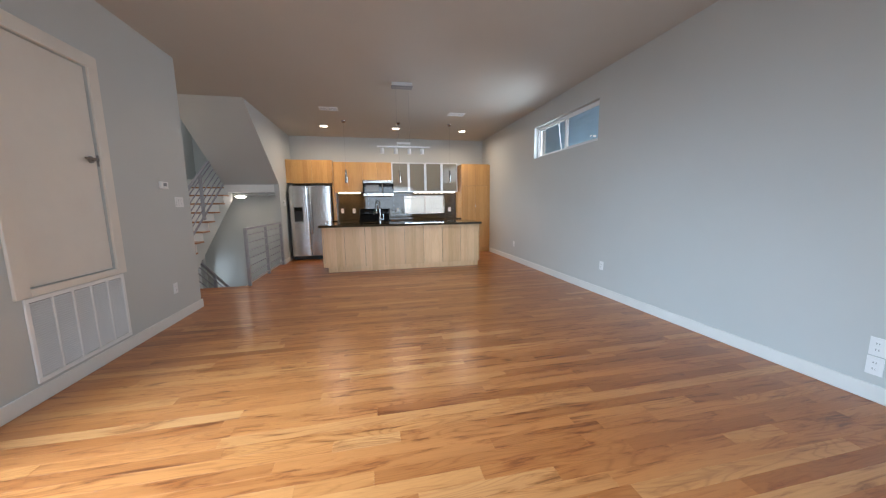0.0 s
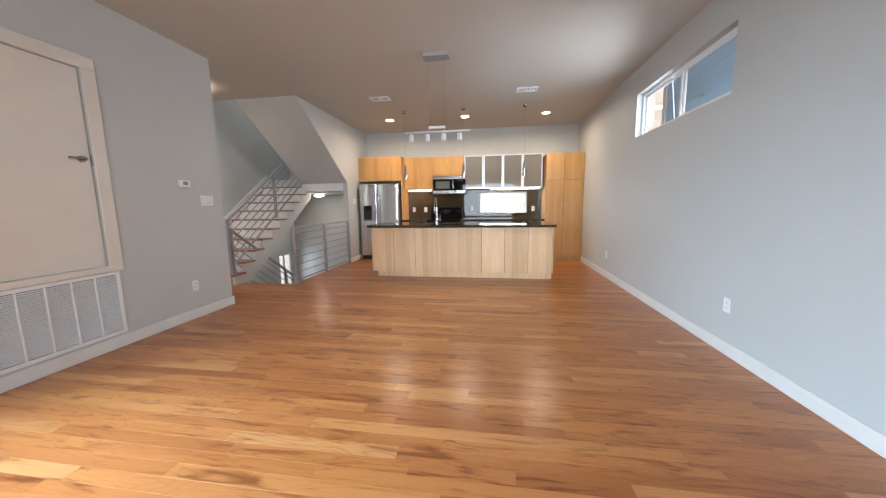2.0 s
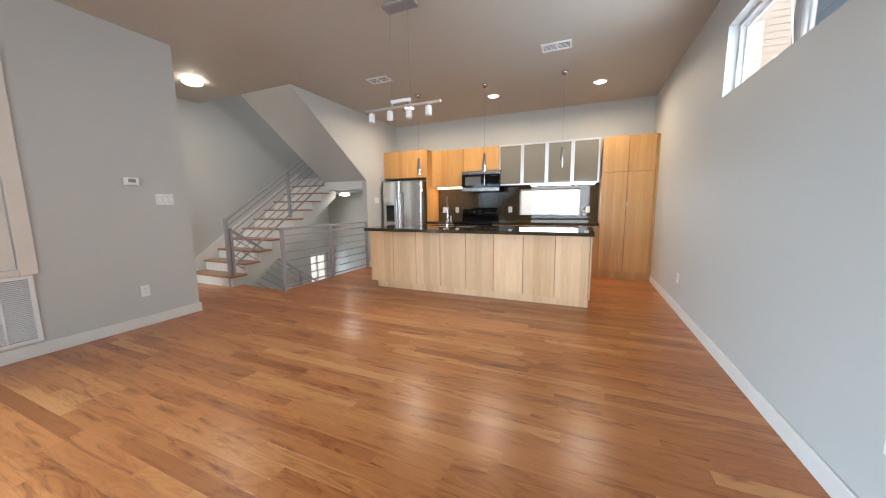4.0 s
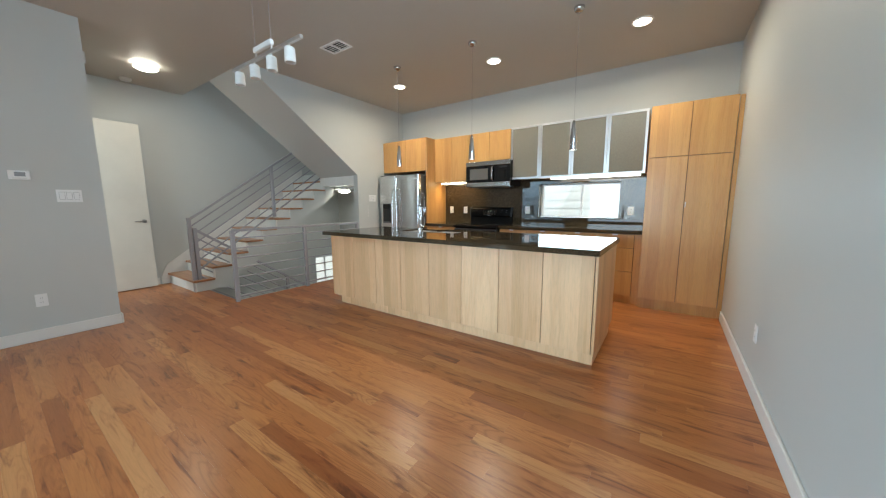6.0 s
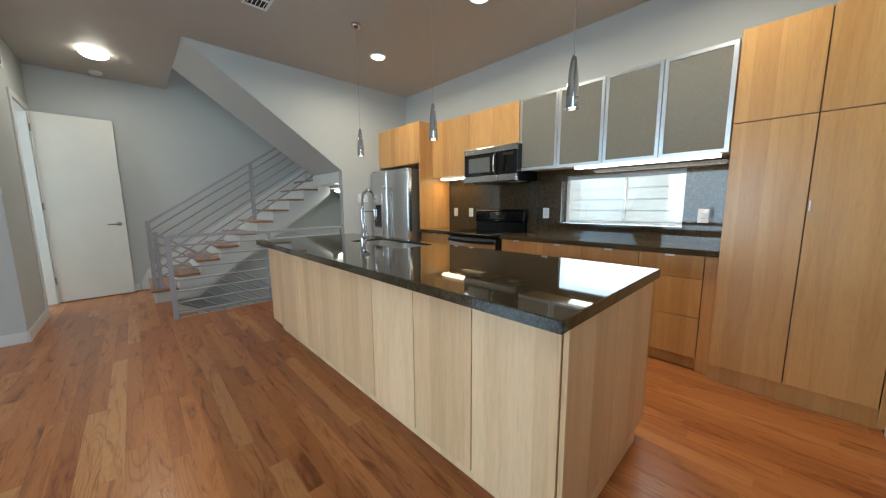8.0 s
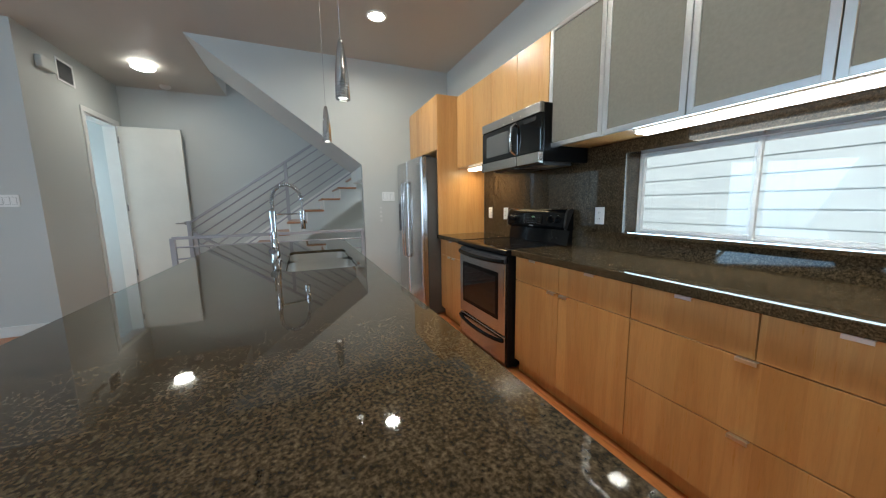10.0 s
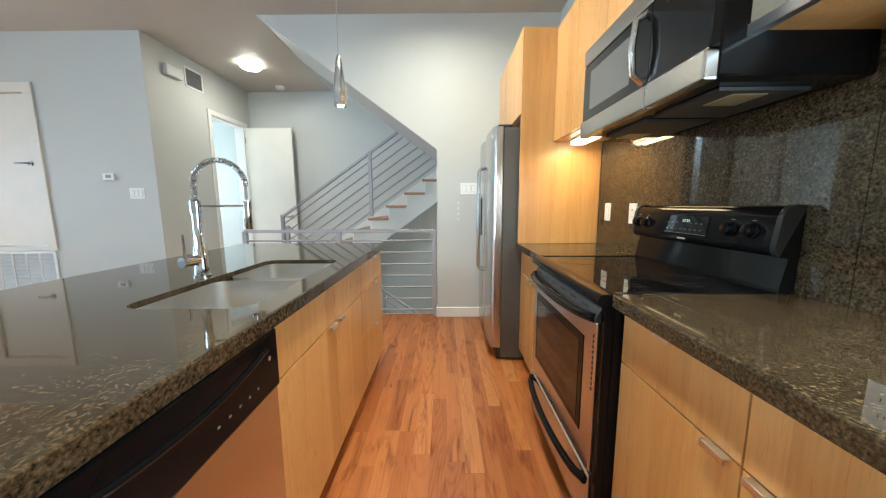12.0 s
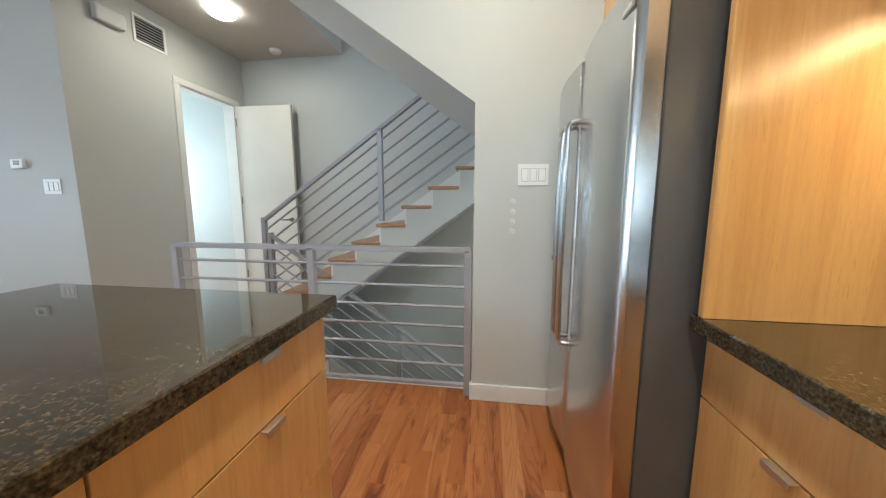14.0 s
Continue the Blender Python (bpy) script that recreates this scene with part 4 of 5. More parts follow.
def fridge_door(x0, x1, gx, name):
    bm = bmesh.new()
    o = [(x0, FYF - 0.006), (x0, FYF - 0.052), (x0 + 0.012, FYF - 0.066)]
    n = 8
    for k in range(n + 1):
        u = k / n
        o.append((x0 + 0.03 + (x1 - x0 - 0.06) * u, FYF - 0.071 - 0.012 * math.sin(math.pi * u)))
    o += [(x1 - 0.012, FYF - 0.066), (x1, FYF - 0.052), (x1, FYF - 0.006)]
    prism("z", 0.105, 1.718, o, bm)
    d = part("door", bm, STEEL, t, "stainless door", True)
    y = FYF - 0.072
    part("handle", tube([(gx, y, 0.615), (gx, y - 0.040, 0.62), (gx, y - 0.050, 0.64), (gx, y - 0.053, 0.85), (gx, y - 0.054, 1.05), (gx, y - 0.053, 1.25), (gx, y - 0.050, 1.46), (gx, y - 0.040, 1.48), (gx, y, 1.485)], 0.0115, 10), STEEL, d, "long curved steel handle", True)
    return d


fd = fridge_door(FX0, SX - 0.004, SX - 0.045, "door")
fridge_door(SX + 0.004, FX1, SX + 0.045, "door")
y = FYF - 0.083
part("dispenser", box(-1.715, -1.525, y - 0.004, y + 0.05, 0.90, 1.24, bev=0.006, seg=2), BLACKPLASTIC, fd, "black water dispenser")
part("dispenser_panel", box(-1.705, -1.535, y - 0.007, y, 1.15, 1.23, bev=0.002), BLACKGLASS, t)
part("dispenser_tray", box(-1.70, -1.54, y - 0.012, y, 0.905, 0.925, bev=0.003), plain("grey_plastic", (0.12, 0.12, 0.12), 0.4), t)
part("badge", box(-0.985, -0.925, FYF - 0.080, FYF - 0.072, 1.645, 1.662, bev=0.002), ALU, t)
for x in (FX0 + 0.05, FX1 - 0.05):
    part("hinge_cover", box(x - 0.04, x + 0.04, FYF - 0.04, FYF + 0.06, 1.712, 1.733, bev=0.004), BLACKPLASTIC, t)
    for yy in (8.33, 8.85):
        part("foot", rod((x, yy, 0), (x, yy, 0.022), 0.02), BLACKPLASTIC, t)

# island
IX0, IX1, IY0, IY1 = -0.89, 2.158, 6.452, 7.376
isl = thing("island", (0.62, 6.9, 0), "maple kitchen island with flat panels and drawers", "island")
# island core and carcass coloured dark to put shade in the panel seams
part("body", box(IX0 + 0.02, IX1 - 0.02, IY0 + 0.0185, 6.83, 0.105, 0.861), SEAMSHADE, isl)
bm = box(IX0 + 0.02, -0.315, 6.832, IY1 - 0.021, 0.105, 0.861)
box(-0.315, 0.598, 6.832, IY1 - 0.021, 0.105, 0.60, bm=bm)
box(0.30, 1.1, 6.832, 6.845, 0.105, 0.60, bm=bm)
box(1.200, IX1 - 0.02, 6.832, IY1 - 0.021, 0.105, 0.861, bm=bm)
part("carcass", bm, SEAMSHADE, isl)
part("plinth", box(IX0 + 0.075, IX1 - 0.016, IY0 + 0.062, IY1 - 0.075, 0.001, 0.104), MAPLE_PALE, isl)
w = (IX1 - IX0 - 0.044) / 8
for k in range(8):
    part("panel", box(IX0 + 0.022 + w * k + 0.0028, IX0 + 0.022 + w * (k + 1) - 0.0028, IY0, IY0 + 0.018, 0.108, 0.859, bev=0.0012), MAPLE_PALE, isl)
for x0 in (IX0, IX1 - 0.019):
    part("end_panel", box(x0, x0 + 0.019, IY0 + 0.002, IY1 - 0.022, 0.106, 0.861, bev=0.001), MAPLE_PALE, isl)
FR = [("drawer", IX0, -0.315, Z1, Z2, -0.633), ("drawer", IX0, -0.315, 0.402, Z1, -0.633), ("drawer", IX0, -0.315, Z0, 0.402, -0.633),
      ("false_front", -0.315, 0.110, Z1, Z2, None), ("false_front", 0.110, 0.599, Z1, Z2, None), ("door", -0.315, 0.110, Z0, Z1, 0.057), ("door", 0.110, 0.599, Z0, Z1, 0.161),
      ("drawer", 1.200, IX1, Z1, Z2, 1.46), ("door", 1.200, 1.66, Z0, Z1, 1.60), ("door", 1.66, IX1, Z0, Z1, 1.72)]
for n, a, b, z0, z1, pull in FR:
    front(n, isl, a, b, IY1, z0, z1, 1, MAPLE, pull)
SINK = (-0.185, 0.600, 6.948, 7.310, 0.06)
worktop("island_countertop", -0.930, 2.176, 6.362, 7.398, "polished brown granite island worktop with a sink cut-out", SINK)

# dishwasher under the island top
t = thing("dishwasher", (0.93, 7.1, 0), "stainless dishwasher with a black control strip", "dishwasher")
DX0, DX1 = 0.602, 1.197
part("body", box(DX0 + 0.012, DX1, 6.88, IY1 - 0.02, 0.10, 0.857), BLACKPLASTIC, t)
part("door", box(DX0, DX1, IY1 - 0.019, IY1 + 0.004, 0.115, 0.700, bev=0.004, seg=2), STEEL, t, "stainless door")
strip = part("control_strip", box(DX0, DX1, IY1 - 0.019, IY1 + 0.012, 0.690, 0.853, bev=0.006, seg=2), BLACK, t, "black control strip")
arch = [(DX0 + 0.06 + 0.47 * k / 12, IY1 + 0.014, 0.785 + 0.03 * (2 * k / 12 - 1) ** 2) for k in range(13)]
part("handle", tube(arch, 0.006, 8), BLACK, t, "curved black grip edge", True)
for k in range(5):
    part("button", box(DX0 + 0.10 + 0.035 * k, DX0 + 0.107 + 0.035 * k, IY1 + 0.0115, IY1 + 0.0130, 0.733, 0.738), DIMPRINT, strip)
part("badge", lathe([(0.006, 0.0), (0.006, 0.001), (0.004, 0.0015)], (DX0 + 0.045, IY1 + 0.0115, 0.785), 16, axis="y"), ALU, t)
part("kick_plate", box(DX0 + 0.003, DX1 - 0.002, IY1 - 0.08, IY1 - 0.06, 0.002, 0.10), BLACKPLASTIC, t)

# sink: two rounded bowls under the stone
t = thing("sink", (0.17, 7.15, 0.7), "stainless steel double-bowl undermount sink", "sink")


def bowl(x0, x1, y0, y1, r, depth):
    bm = bmesh.new()
    rings = []
    for z, g, rr in ((0.8865, 0.0065, r - 0.004), (0.884, 0.0065, r - 0.004), (0.859 - depth + 0.035, 0.010, r - 0.004), (0.859 - depth + 0.01, 0.020, r - 0.004), (0.859 - depth, 0.045, r * 0.8)):
        ring = []
        for cx, cy, a in ((x1 - g - rr, y1 - g - rr, 0), (x0 + g + rr, y1 - g - rr, 90), (x0 + g + rr, y0 + g + rr, 180), (x1 - g - rr, y0 + g + rr, 270)):
            ring += [bm.verts.new((cx + rr * math.cos(radians(a + k * 15)), cy + rr * math.sin(radians(a + k * 15)), z)) for k in range(7)]
        rings.append(ring)
    n = len(rings[0])
    for a, b in zip(rings, rings[1:]):
        for k in range(n):
            bm.faces.new((a[k], b[k], b[(k + 1) % n], a[(k + 1) % n]))
    bm.faces.new(rings[-1])
    bmesh.ops.recalc_face_normals(bm, faces=bm.faces)
    bmesh.ops.solidify(bm, geom=bm.faces[:], thickness=0.0015)
    return bm


sx0, sx1, sy0, sy1, sr = SINK
b1 = part("bowl", bowl(sx0 - 0.004, 0.155, sy0 - 0.004, sy1 + 0.004, 0.058, 0.18), SINKSTEEL, t, "", True)
b2 = part("bowl", bowl(0.185, sx1 + 0.004, sy0 - 0.004, sy1 + 0.004, 0.058, 0.21), SINKSTEEL, t, "", True)
part("divider", box(0.149, 0.191, sy0 + 0.004, sy1 - 0.004, 0.842, 0.870, bev=0.006, seg=2), SINKSTEEL, t)
for x, z, bb in ((-0.03, 0.679, b1), (0.365, 0.649, b2)):
    part("drain", lathe([(0.045, 0.0), (0.045, 0.004), (0.03, 0.003), (0.028, 0.001)], (x, 7.13, z + 0.001), 24), CHROME, bb)

# spring faucet
t = thing("faucet", (0.19, 6.886, 0.905), "chrome pull-down kitchen faucet with a spring spout", "faucet")
fx, fy = 0.19, 6.886
part("base", lathe([(0.030, 0.0), (0.030, 0.006), (0.025, 0.010), (0.022, 0.11), (0.0165, 0.118), (0.0155, 0.248), (0.019, 0.250), (0.019, 0.293), (0.012, 0.298)], (fx, fy, 0.905), 24), CHROME, t, "", True)
bm = rod((fx, fy, 0.972), (fx + 0.080, fy - 0.012, 0.972), 0.019, None, 20)
rod((fx + 0.064, fy - 0.010, 0.98), (fx + 0.066, fy - 0.010, 1.075), 0.0055, 0.0045, 10, bm)
part("lever", bm, CHROME, t, "", True)
arc = [(fx, fy, 1.205)]
tip = (fx - 0.066, fy + 0.160)
for k in range(13):
    a = math.pi * k / 12
    u = (1 - math.cos(a)) / 2
    arc.append((fx + (tip[0] - fx) * u, fy + (tip[1] - fy) * u, 1.262 + 0.094 * math.sin(a)))
arc.append((tip[0], tip[1], 1.205))
part("hose", tube(arc, 0.0060, 10), BARGREY, t, "", True)
# the coil round the hose
side = Vector((0.936, 0.351, 0.0))
dense = []
for a, b in zip(arc[:-1], arc[1:]):
    a, b = Vector(a), Vector(b)
    n = max(1, round((b - a).length / 0.0009))
    dense += [a.lerp(b, k / n) for k in range(n)]
coil = []
for i in range(len(dense) - 62):
    d = (dense[min(i + 12, len(dense) - 1)] - dense[max(i - 12, 0)]).normalized()
    n1 = d.cross(side).normalized()
    ph = i * 0.0009 / 0.0098 * 2 * math.pi
    coil.append(dense[i] + 0.0105 * (math.cos(ph) * n1 + math.sin(ph) * side))
part("spring", tube(coil, 0.0021, 5), CHROME, t, "coiled chrome spring", True)
part("support_arm", rod((fx - 0.006, fy + 0.018, 1.18), (tip[0] + 0.006, tip[1] - 0.016, 1.18), 0.0045, None, 10), CHROME, t, "", True)
part("holder", lathe([(0.016, -0.016), (0.016, 0.016), (0.011, 0.018)], (tip[0], tip[1], 1.18), 20), CHROME, t, "", True)
part("spray_head", lathe([(0.0145, -0.100), (0.0155, -0.097), (0.0145, -0.030), (0.0135, 0.0)], (tip[0], tip[1], 1.185), 20), CHROME, t, "", True)
# ---- wall and ceiling fixtures ----


def turned(bm, m):
    bmesh.ops.transform(bm, matrix=m, verts=bm.verts)
    return bm


TURN = {"-x": 90, "+x": -90, "-y": 180, "+y": 0}


def frame_at(p, facing):
    return Matrix.Translation(p) @ Matrix.Rotation(radians(TURN[facing]), 4, "Z")


# grey of the shade line painted round switch rockers
GAPSHADE = plain("switch_gap_shade", (0.30, 0.30, 0.30), 0.6)


def switch_plate(p, facing, gangs, label):
    t = thing("switch_plate", p, label, "switch")
    m = frame_at(p, facing)
    w = 0.07 + 0.046 * (gangs - 1)
    part("plate", turned(box(-w / 2, w / 2, 0.0005, 0.006, -0.057, 0.057, bev=0.003, seg=2), m), WHITE, t)
    for k in range(gangs):
        x = (k - (gangs - 1) / 2) * 0.046
        # raised grey sheet draws the shaded gap round the rocker
        part("rocker_gap", turned(box(x - 0.0185, x + 0.0185, 0.0058, 0.0064, -0.035, 0.035), m), GAPSHADE, t)
        part("rocker", turned(box(x - 0.0165, x + 0.0165, 0.006, 0.0095, -0.033, 0.033, bev=0.002), m), WHITE, t)
    return t


def outlet(p, facing, label="white duplex outlet on the wall"):
    t = thing("outlet", p, label, "outlet")
    m = frame_at(p, facing)
    part("plate", turned(box(-0.037, 0.037, 0.0005, 0.006, -0.058, 0.058, bev=0.003, seg=2), m), WHITE, t)
    for z in (-0.02, 0.02):
        s = part("socket", turned(box(-0.016, 0.016, 0.006, 0.0085, z - 0.014, z + 0.014, bev=0.004, seg=2), m), WHITE, t)
        for x in (-0.006, 0.006):
            part("slot", turned(box(x - 0.0012, x + 0.0012, 0.0083, 0.0089, z - 0.004, z + 0.006), m), DARK, s)
    return t


switch_plate((XL, 4.487, 1.322), "+x", 3, "white three-gang switch plate on the wall")
switch_plate((XC, 8.085, 1.34), "+x", 3, "white three-gang switch plate beside the fridge")
switch_plate((-0.715, YB - 0.022, 1.128), "-y", 1, "white single switch plate on the backsplash")
for p, f, l in (((-0.425, YB - 0.022, 1.125), "-y", "white duplex outlet on the granite backsplash"), ((0.705, YB - 0.022, 1.13), "-y", "white duplex outlet on the granite backsplash"),
                ((2.115, YB - 0.022, 1.125), "-y", "white duplex outlet on the granite backsplash"), ((XL, 4.215, 0.372), "+x", "white duplex outlet low on the wall"),
                ((XR, 3.946, 0.40), "-x", "white duplex outlet low on the wall"), ((XR, 6.775, 0.381), "-x", "white duplex outlet low on the wall"),
                ((XR, 1.445, 0.345), "-x", "white duplex outlet above a second plate"), ((XR, 1.447, 0.222), "-x", "white duplex outlet below a second plate")):
    outlet(p, f, l)

t = thing("thermostat", (XL, 4.213, 1.497), "small white wall thermostat with a grey screen", "thermostat")
m = frame_at((XL, 4.213, 1.497), "+x")
part("case", turned(box(-0.06, 0.06, 0.0005, 0.028, -0.038, 0.038, bev=0.006, seg=2), m), WHITE, t)
part("screen", turned(box(-0.034, 0.026, 0.027, 0.0295, -0.012, 0.024, bev=0.001), m), BARGREY, t)
part("button_row", turned(box(-0.04, 0.04, 0.027, 0.030, -0.032, -0.024, bev=0.001), m), TRIM, t)

FILLER = plain("wall_filler", (0.60, 0.60, 0.585), 0.6)
patches = thing("wall_patch", (XC, 7.98, 1.0), "four small round filler spots on the wall", "filler")
for z in (1.03, 1.085, 1.14, 1.195):
    part("spot", turned(lathe([(0.016, 0.0), (0.015, 0.0012), (0.008, 0.0016)], (0, 0, 0), 16), Matrix.Translation((XC, 7.98, z)) @ Matrix.Rotation(radians(90), 4, "Y")), FILLER, patches)

# return-air grille under the closet door
GY0, GY1, GZ0, GZ1 = 2.64, 3.485, 0.125, 0.690
g = thing("air_grille", (XL, 3.06, GZ0), "white metal return-air grille with fine louvres", "grille")
bm = bmesh.new()
for b in ((GY0, GY1, GZ0, GZ0 + 0.03), (GY0, GY1, GZ1 - 0.03, GZ1), (GY0, GY0 + 0.03, GZ0 + 0.03, GZ1 - 0.03), (GY1 - 0.03, GY1, GZ0 + 0.03, GZ1 - 0.03)):
    box(XL + 0.001, XL + 0.014, *b, bev=0.003, bm=bm)
part("frame", bm, WHITE, g)
part("backing", box(XL + 0.0005, XL + 0.0015, GY0 + 0.03, GY1 - 0.03, GZ0 + 0.03, GZ1 - 0.03), DARK, g)
for k in range(1, 5):
    y = GY0 + 0.03 + (GY1 - GY0 - 0.06) * k / 5
    part("divider", box(XL + 0.002, XL + 0.013, y - 0.006, y + 0.006, GZ0 + 0.03, GZ1 - 0.03, bev=0.001), WHITE, g)
nl = 32
LOUVRE = plain("grey_louvre_paint", (0.68, 0.69, 0.70), 0.4)
for k in range(nl):
    z = GZ0 + 0.034 + (GZ1 - GZ0 - 0.068) * (k + 0.5) / nl
    part("louvre", prism("y", GY0 + 0.03, GY1 - 0.03, [(XL + 0.0018, z + 0.005), (XL + 0.0105, z - 0.006), (XL + 0.0115, z - 0.0045), (XL + 0.003, z + 0.0065)]), LOUVRE, g)


def register(name, p, w, h, label, facing=None, n=7):
    """A vent with slats: flat on the ceiling, or on a wall when facing is given."""
    t = thing(name, p, label, "vent")
    m = Matrix.Translation(p) @ Matrix.Rotation(radians(90), 4, "X") if facing is None else frame_at(p, facing)
    if facing is None:
        m = Matrix.Translation(p) @ Matrix(((1, 0, 0, 0), (0, 0, 1, 0), (0, -1, 0, 0), (0, 0, 0, 1)))
    bm = bmesh.new()
    for b in ((-w / 2, w / 2, -h / 2, -h / 2 + 0.022), (-w / 2, w / 2, h / 2 - 0.022, h / 2), (-w / 2, -w / 2 + 0.022, -h / 2 + 0.022, h / 2 - 0.022), (w / 2 - 0.022, w / 2, -h / 2 + 0.022, h / 2 - 0.022)):
        box(b[0], b[1], 0.0005, 0.010, b[2], b[3], bev=0.002, bm=bm)
    part("frame", turned(bm, m), WHITE, t)
    part("backing", turned(box(-w / 2 + 0.02, w / 2 - 0.02, 0.0004, 0.0012, -h / 2 + 0.02, h / 2 - 0.02), m), DARK, t)
    if facing is None:
        part("middle_bar", turned(box(-0.012, 0.012, 0.002, 0.0095, -h / 2 + 0.022, h / 2 - 0.022, bev=0.001), m), WHITE, t)
    for k in range(n):
        z = -h / 2 + 0.022 + (h - 0.044) * (k + 0.5) / n
        part("slat", turned(prism("x", -w / 2 + 0.022, w / 2 - 0.022, [(0.002, z - 0.003), (0.0065, z + 0.001), (0.008, z + 0.0), (0.0035, z - 0.004)] if facing is None else [(0.002, z + 0.007), (0.009, z - 0.005), (0.0102, z - 0.004), (0.0035, z + 0.008)]), m), WHITE if facing is None else BARGREY, t)
    return t


register("ceiling_vent", (-0.645, 6.47, ZC), 0.32, 0.20, "white metal ceiling vent with slats", n=5)
register("ceiling_vent", (1.695, 6.48, ZC), 0.32, 0.20, "white metal ceiling vent with slats", n=5)
register("wall_vent", (-2.83, YH, 2.74), 0.30, 0.24, "white metal wall vent with dark slats", "+y", 8)

t = thing("door_chime", (-2.48, YH, 2.69), "wall-coloured rounded door chime box high on the wall", "chime")
part("case", box(-2.59, -2.37, YH + 0.0005, YH + 0.055, 2.64, 2.76, bev=0.012, seg=3), PAINT, t)

t = thing("smoke_detector", (-3.745, 5.35, ZC), "round white smoke detector on the ceiling", "detector")
part("case", lathe([(0.065, 0.0), (0.065, -0.018), (0.05, -0.036), (0.02, -0.04)], (-3.745, 5.35, ZC - 0.0005), 24), TRIM, t, "", True)


def disc_lamp(name, eye, radius, power, colour, spread=180):
    lamp = new(name, bpy.data.lights.new(name, "AREA"))
    lamp.data.shape, lamp.data.size = "DISK", radius * 2
    lamp.data.energy, lamp.data.color, lamp.data.spread = power, colour, radians(spread)
    lamp.matrix_world = look(eye, (eye[0], eye[1] + 1e-4, eye[2] - 1))


def ceiling_light(p, r, label):
    t = thing("ceiling_light", p, label, "lamp", "flush ceiling lights")
    part("rim", lathe([(r * 0.72, 0.0), (r * 0.75, -0.03), (r * 0.6, -0.034)], p, 32), ALU, t, "", True)
    part("shade", lathe([(r * 0.9, -0.030), (r, -0.036), (r * 0.97, -0.048), (r * 0.75, -0.064), (r * 0.35, -0.073), (0.0, -0.075)], p, 32), LAMPGLOW, t, "lit white glass shade", True)


ceiling_light((-2.94, 5.38, ZC - 0.0005), 0.118, "lit round flush ceiling light in the hall")
ceiling_light((-2.80, 8.20, 1.5295), 0.11, "lit round flush light under the half landing")
disc_lamp("hall_lamp", (-2.94, 5.38, ZC - 0.09), 0.10, 13, (1.0, 0.88, 0.72))
disc_lamp("landing_lamp", (-2.80, 8.20, 1.44), 0.10, 7, (1.0, 0.90, 0.76))

for x, y in ((-0.91, 7.80), (0.63, 7.82), (2.19, 7.86)):
    t = thing("downlight", (x, y, ZC), "lit recessed ceiling downlight with a white rim", "lamp", "recessed downlights")
    part("rim", lathe([(0.098, 0.0), (0.096, -0.006), (0.080, -0.008), (0.076, -0.002)], (x, y, ZC - 0.0005), 32), WHITE, t, "", True)
    part("bulb", lathe([(0.074, -0.002), (0.072, -0.010), (0.04, -0.016), (0.0, -0.017)], (x, y, ZC - 0.001), 32), DOWNGLOW, t, "lit bulb face", True)
    disc_lamp("downlight_lamp", (x, y, ZC - 0.03), 0.07, 34, (1.0, 0.87, 0.70), 170)

for x in (-0.46, 0.645, 1.745):
    t = thing("pendant_light", (x, 7.265, 1.73), "slim chrome pendant light on a thin cable", "lamp", "pendants over the island")
    part("canopy", lathe([(0.046, 0.0), (0.048, -0.012), (0.042, -0.030), (0.026, -0.044), (0.010, -0.050), (0.003, -0.051)], (x, 7.265, ZC - 0.0005), 24), CHROME, t, "chrome ceiling canopy", True)
    part("cable", rod((x, 7.265, 1.995), (x, 7.265, ZC - 0.034), 0.0016, None, 6), BARGREY, t)
    part("body", lathe([(0.0048, 0.268), (0.0108, 0.262), (0.0168, 0.235), (0.0252, 0.17), (0.0318, 0.10), (0.0330, 0.07)], (x, 7.265, 1.73), 24), CHROME, t, "", True)
    sl = part("sleeve", lathe([(0.0330, 0.069), (0.0348, 0.0), (0.0318, 0.0005), (0.0306, 0.066)], (x, 7.265, 1.73), 24), CHROME, t, "perforated chrome sleeve", True)
    for k in range(5):
        z = 1.738 + k * 0.012
        part("ring", lathe([(0.0350 - 0.00015 * k, -0.0012), (0.0358 - 0.00015 * k, 0.0), (0.0350 - 0.00015 * k, 0.0012)], (x, 7.265, z), 24), BARGREY, sl)
    part("bulb", lathe([(0.0216, 0.004), (0.0192, -0.002), (0.0, -0.004)], (x, 7.265, 1.738), 16), LED, t, "", True)

# suspended track light
t = thing("track_light", (0.53, 5.03, ZC), "white suspended track light with four heads", "lamp")
part("canopy", box(0.385, 0.675, 5.0, 5.11, ZC - 0.045, ZC - 0.0005, bev=0.004), ALU, t, "satin metal ceiling canopy")
part("canopy_lip", box(0.38, 0.68, 4.995, 5.115, ZC - 0.062, ZC - 0.048, bev=0.003), BARGREY, t)
for x in (0.44, 0.62):
    part("cable", rod((x, 5.03, 2.157), (x, 5.03, ZC - 0.05), 0.0014, None, 6), BARGREY, t)
part("feed_box", box(0.43, 0.63, 5.018, 5.042, 2.127, 2.157, bev=0.006, seg=2), WHITE, t)
for x in (0.44, 0.62):
    part("stem", rod((x, 5.03, 2.100), (x, 5.03, 2.129), 0.005, None, 8), ALU, t)
part("track", box(0.145, 0.915, 5.02, 5.04, 2.082, 2.102, bev=0.003), ALU, t, "satin aluminium track")
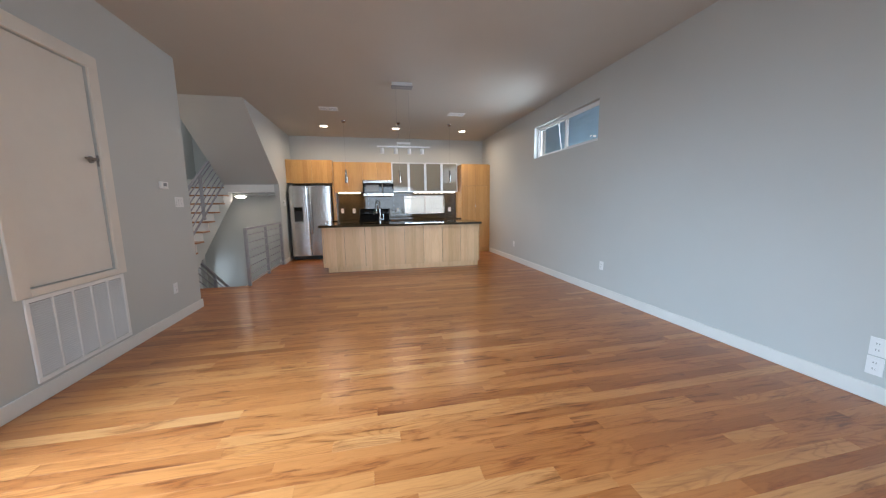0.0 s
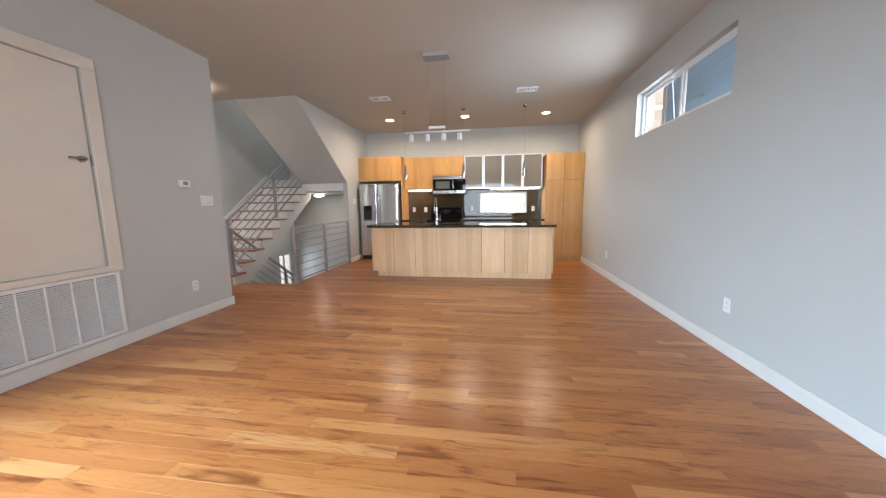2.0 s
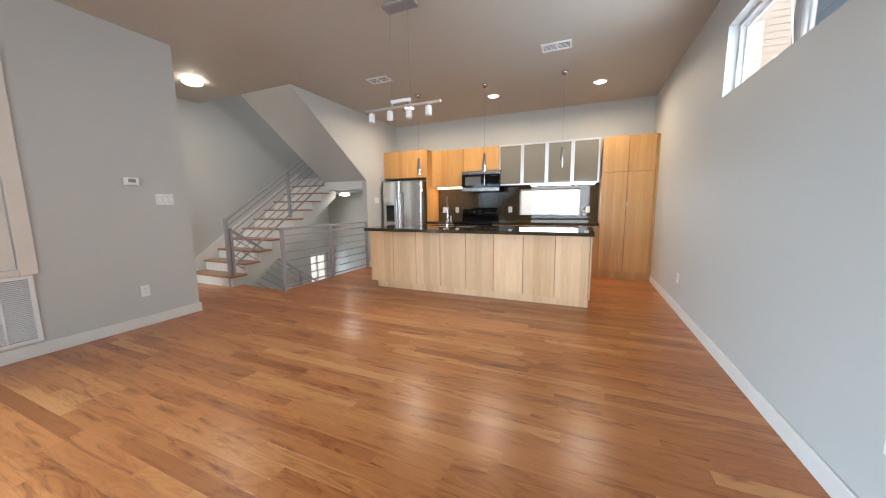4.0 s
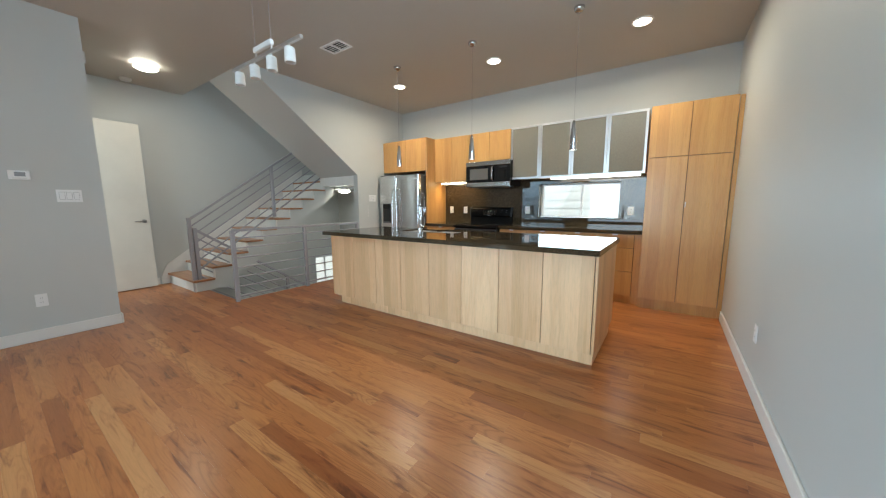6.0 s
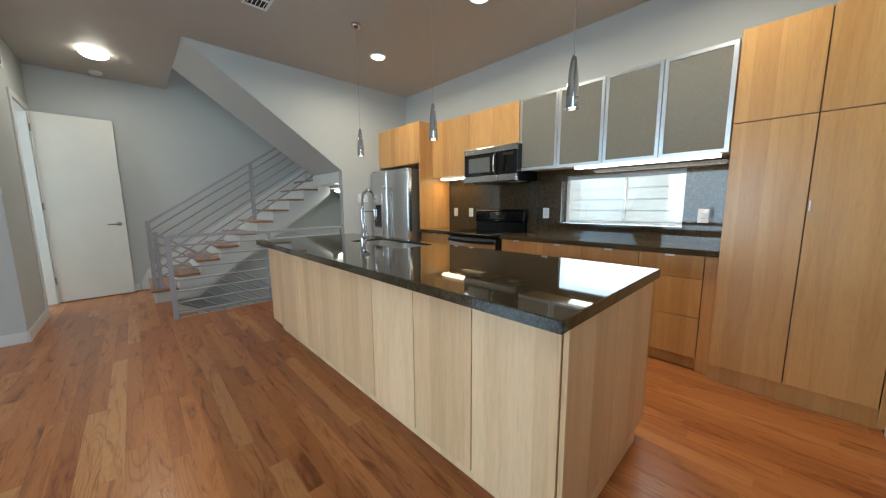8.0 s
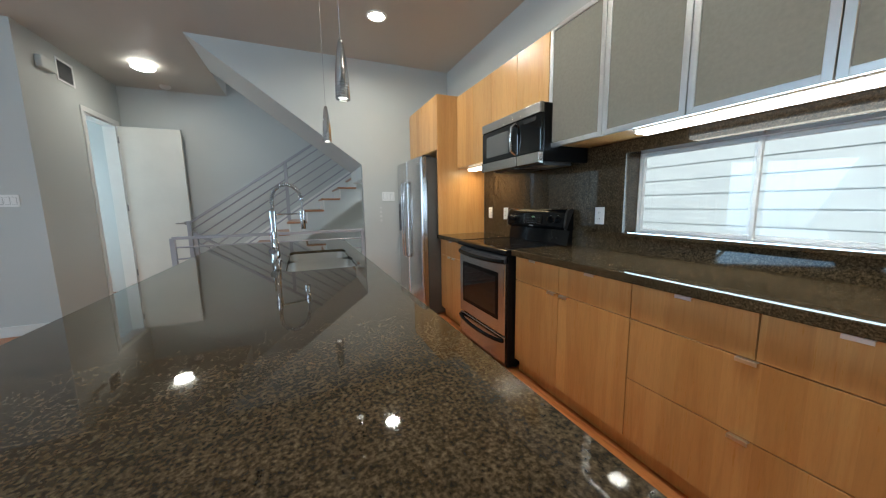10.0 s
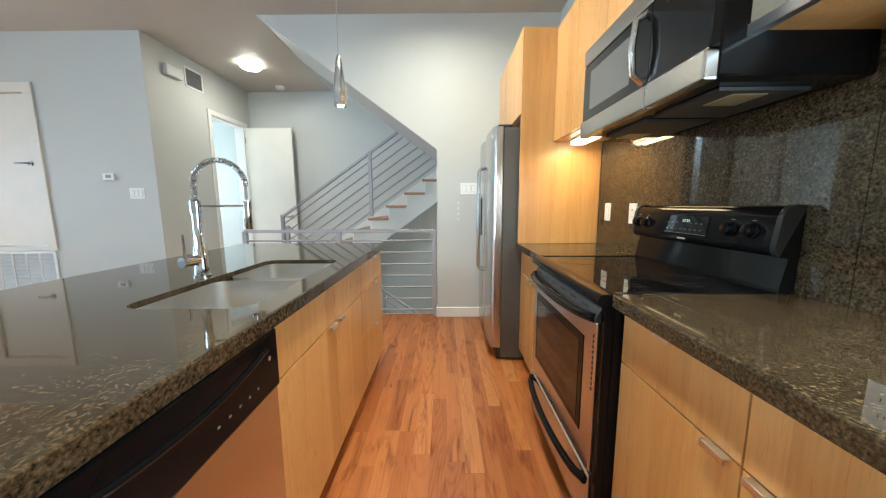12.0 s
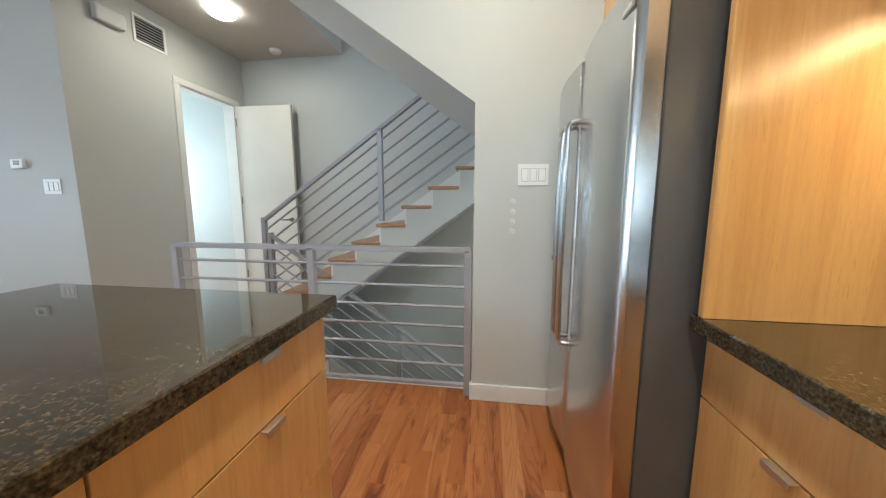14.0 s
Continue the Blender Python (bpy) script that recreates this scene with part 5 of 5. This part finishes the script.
for x in (0.22, 0.415, 0.61, 0.80):
    h = part("head", lathe([(0.010, 0.042), (0.024, 0.039), (0.027, 0.033), (0.029, -0.036), (0.026, -0.037), (0.024, -0.016), (0.0, -0.015)], (x, 5.03, 2.027), 24), WHITE, t, "white cylinder lamp head", True)
    part("swivel", rod((x, 5.03, 2.066), (x, 5.03, 2.084), 0.005, None, 8), ALU, h)
# ---- oak strip floor, laid along x ----
floor = new("floor")
floor.empty_display_size = 0.05
tagged(floor, "oiled red oak strip floor with mixed tones", "floor", "", "structure")
STRIP = 0.0826
PLANK_MESH = {}
rng = random.Random(7)


def plank_data(l, w):
    c, z0, z1 = 0.0004, -0.018, 0.0
    vs = [(0.0001, 0.0001, z0), (l - 0.0001, 0.0001, z0), (l - 0.0001, w - 0.0001, z0), (0.0001, w - 0.0001, z0),
          (0.0001, 0.0001, z1 - 0.0003), (l - 0.0001, 0.0001, z1 - 0.0003), (l - 0.0001, w - 0.0001, z1 - 0.0003), (0.0001, w - 0.0001, z1 - 0.0003),
          (c, c, z1), (l - c, c, z1), (l - c, w - c, z1), (c, w - c, z1)]
    fs = [(8, 9, 10, 11)] + [(a, (a + 1) % 4, (a + 1) % 4 + 4, a + 4) for a in range(4)] + [(a + 4, (a + 1) % 4 + 4, (a + 1) % 4 + 8, a + 8) for a in range(4)]
    return vs, fs


def plank_mesh(l, w):
    key = (round(l, 3), round(w, 4))
    if key not in PLANK_MESH:
        me = bpy.data.meshes.new("plank")
        me.from_pydata(*([list(q) for q in plank_data(*key)][0], [], plank_data(*key)[1]))
        me.materials.append(OAK)
        PLANK_MESH[key] = me
    return PLANK_MESH[key]


rest_v, rest_f = [], []
single = 0
y = YF
while y < YB - 0.01:
    w = min(STRIP, YB - y)
    if y + w <= YH + 0.001:
        x0, x1 = (XL if y < 2.5 else XS), XR
    elif y + w <= 5.78 + 0.06:
        x0, x1 = XS, XR
    else:
        x0, x1 = XC - 0.1, XR
    x = x0 - rng.uniform(0, 0.6)
    while x < x1:
        l = rng.choice((0.35, 0.5, 0.65, 0.8, 0.95, 1.1, 1.3, 1.6))
        a, b = max(x, x0), min(x + l, x1)
        x += l
        if b - a < 0.02:
            continue
        if 1.9 < y < 5.6 and a > -2.4 and single < 300:
            ob = new("plank", plank_mesh(b - a, w))
            ob.location = (a, y, 0)
            ob.parent = floor
            single += 1
        else:
            vs, fs = plank_data(b - a, w)
            n = len(rest_v)
            rest_v += [(p + a, q + y, r) for p, q, r in vs]
            rest_f += [tuple(i + n for i in f) for f in fs]
    y += STRIP
me = bpy.data.meshes.new("planks")
me.from_pydata(rest_v, [], rest_f)
me.materials.append(OAK_REST)
ob = new("planks", me)
ob.parent = floor
tagged(ob, kind="stuff")
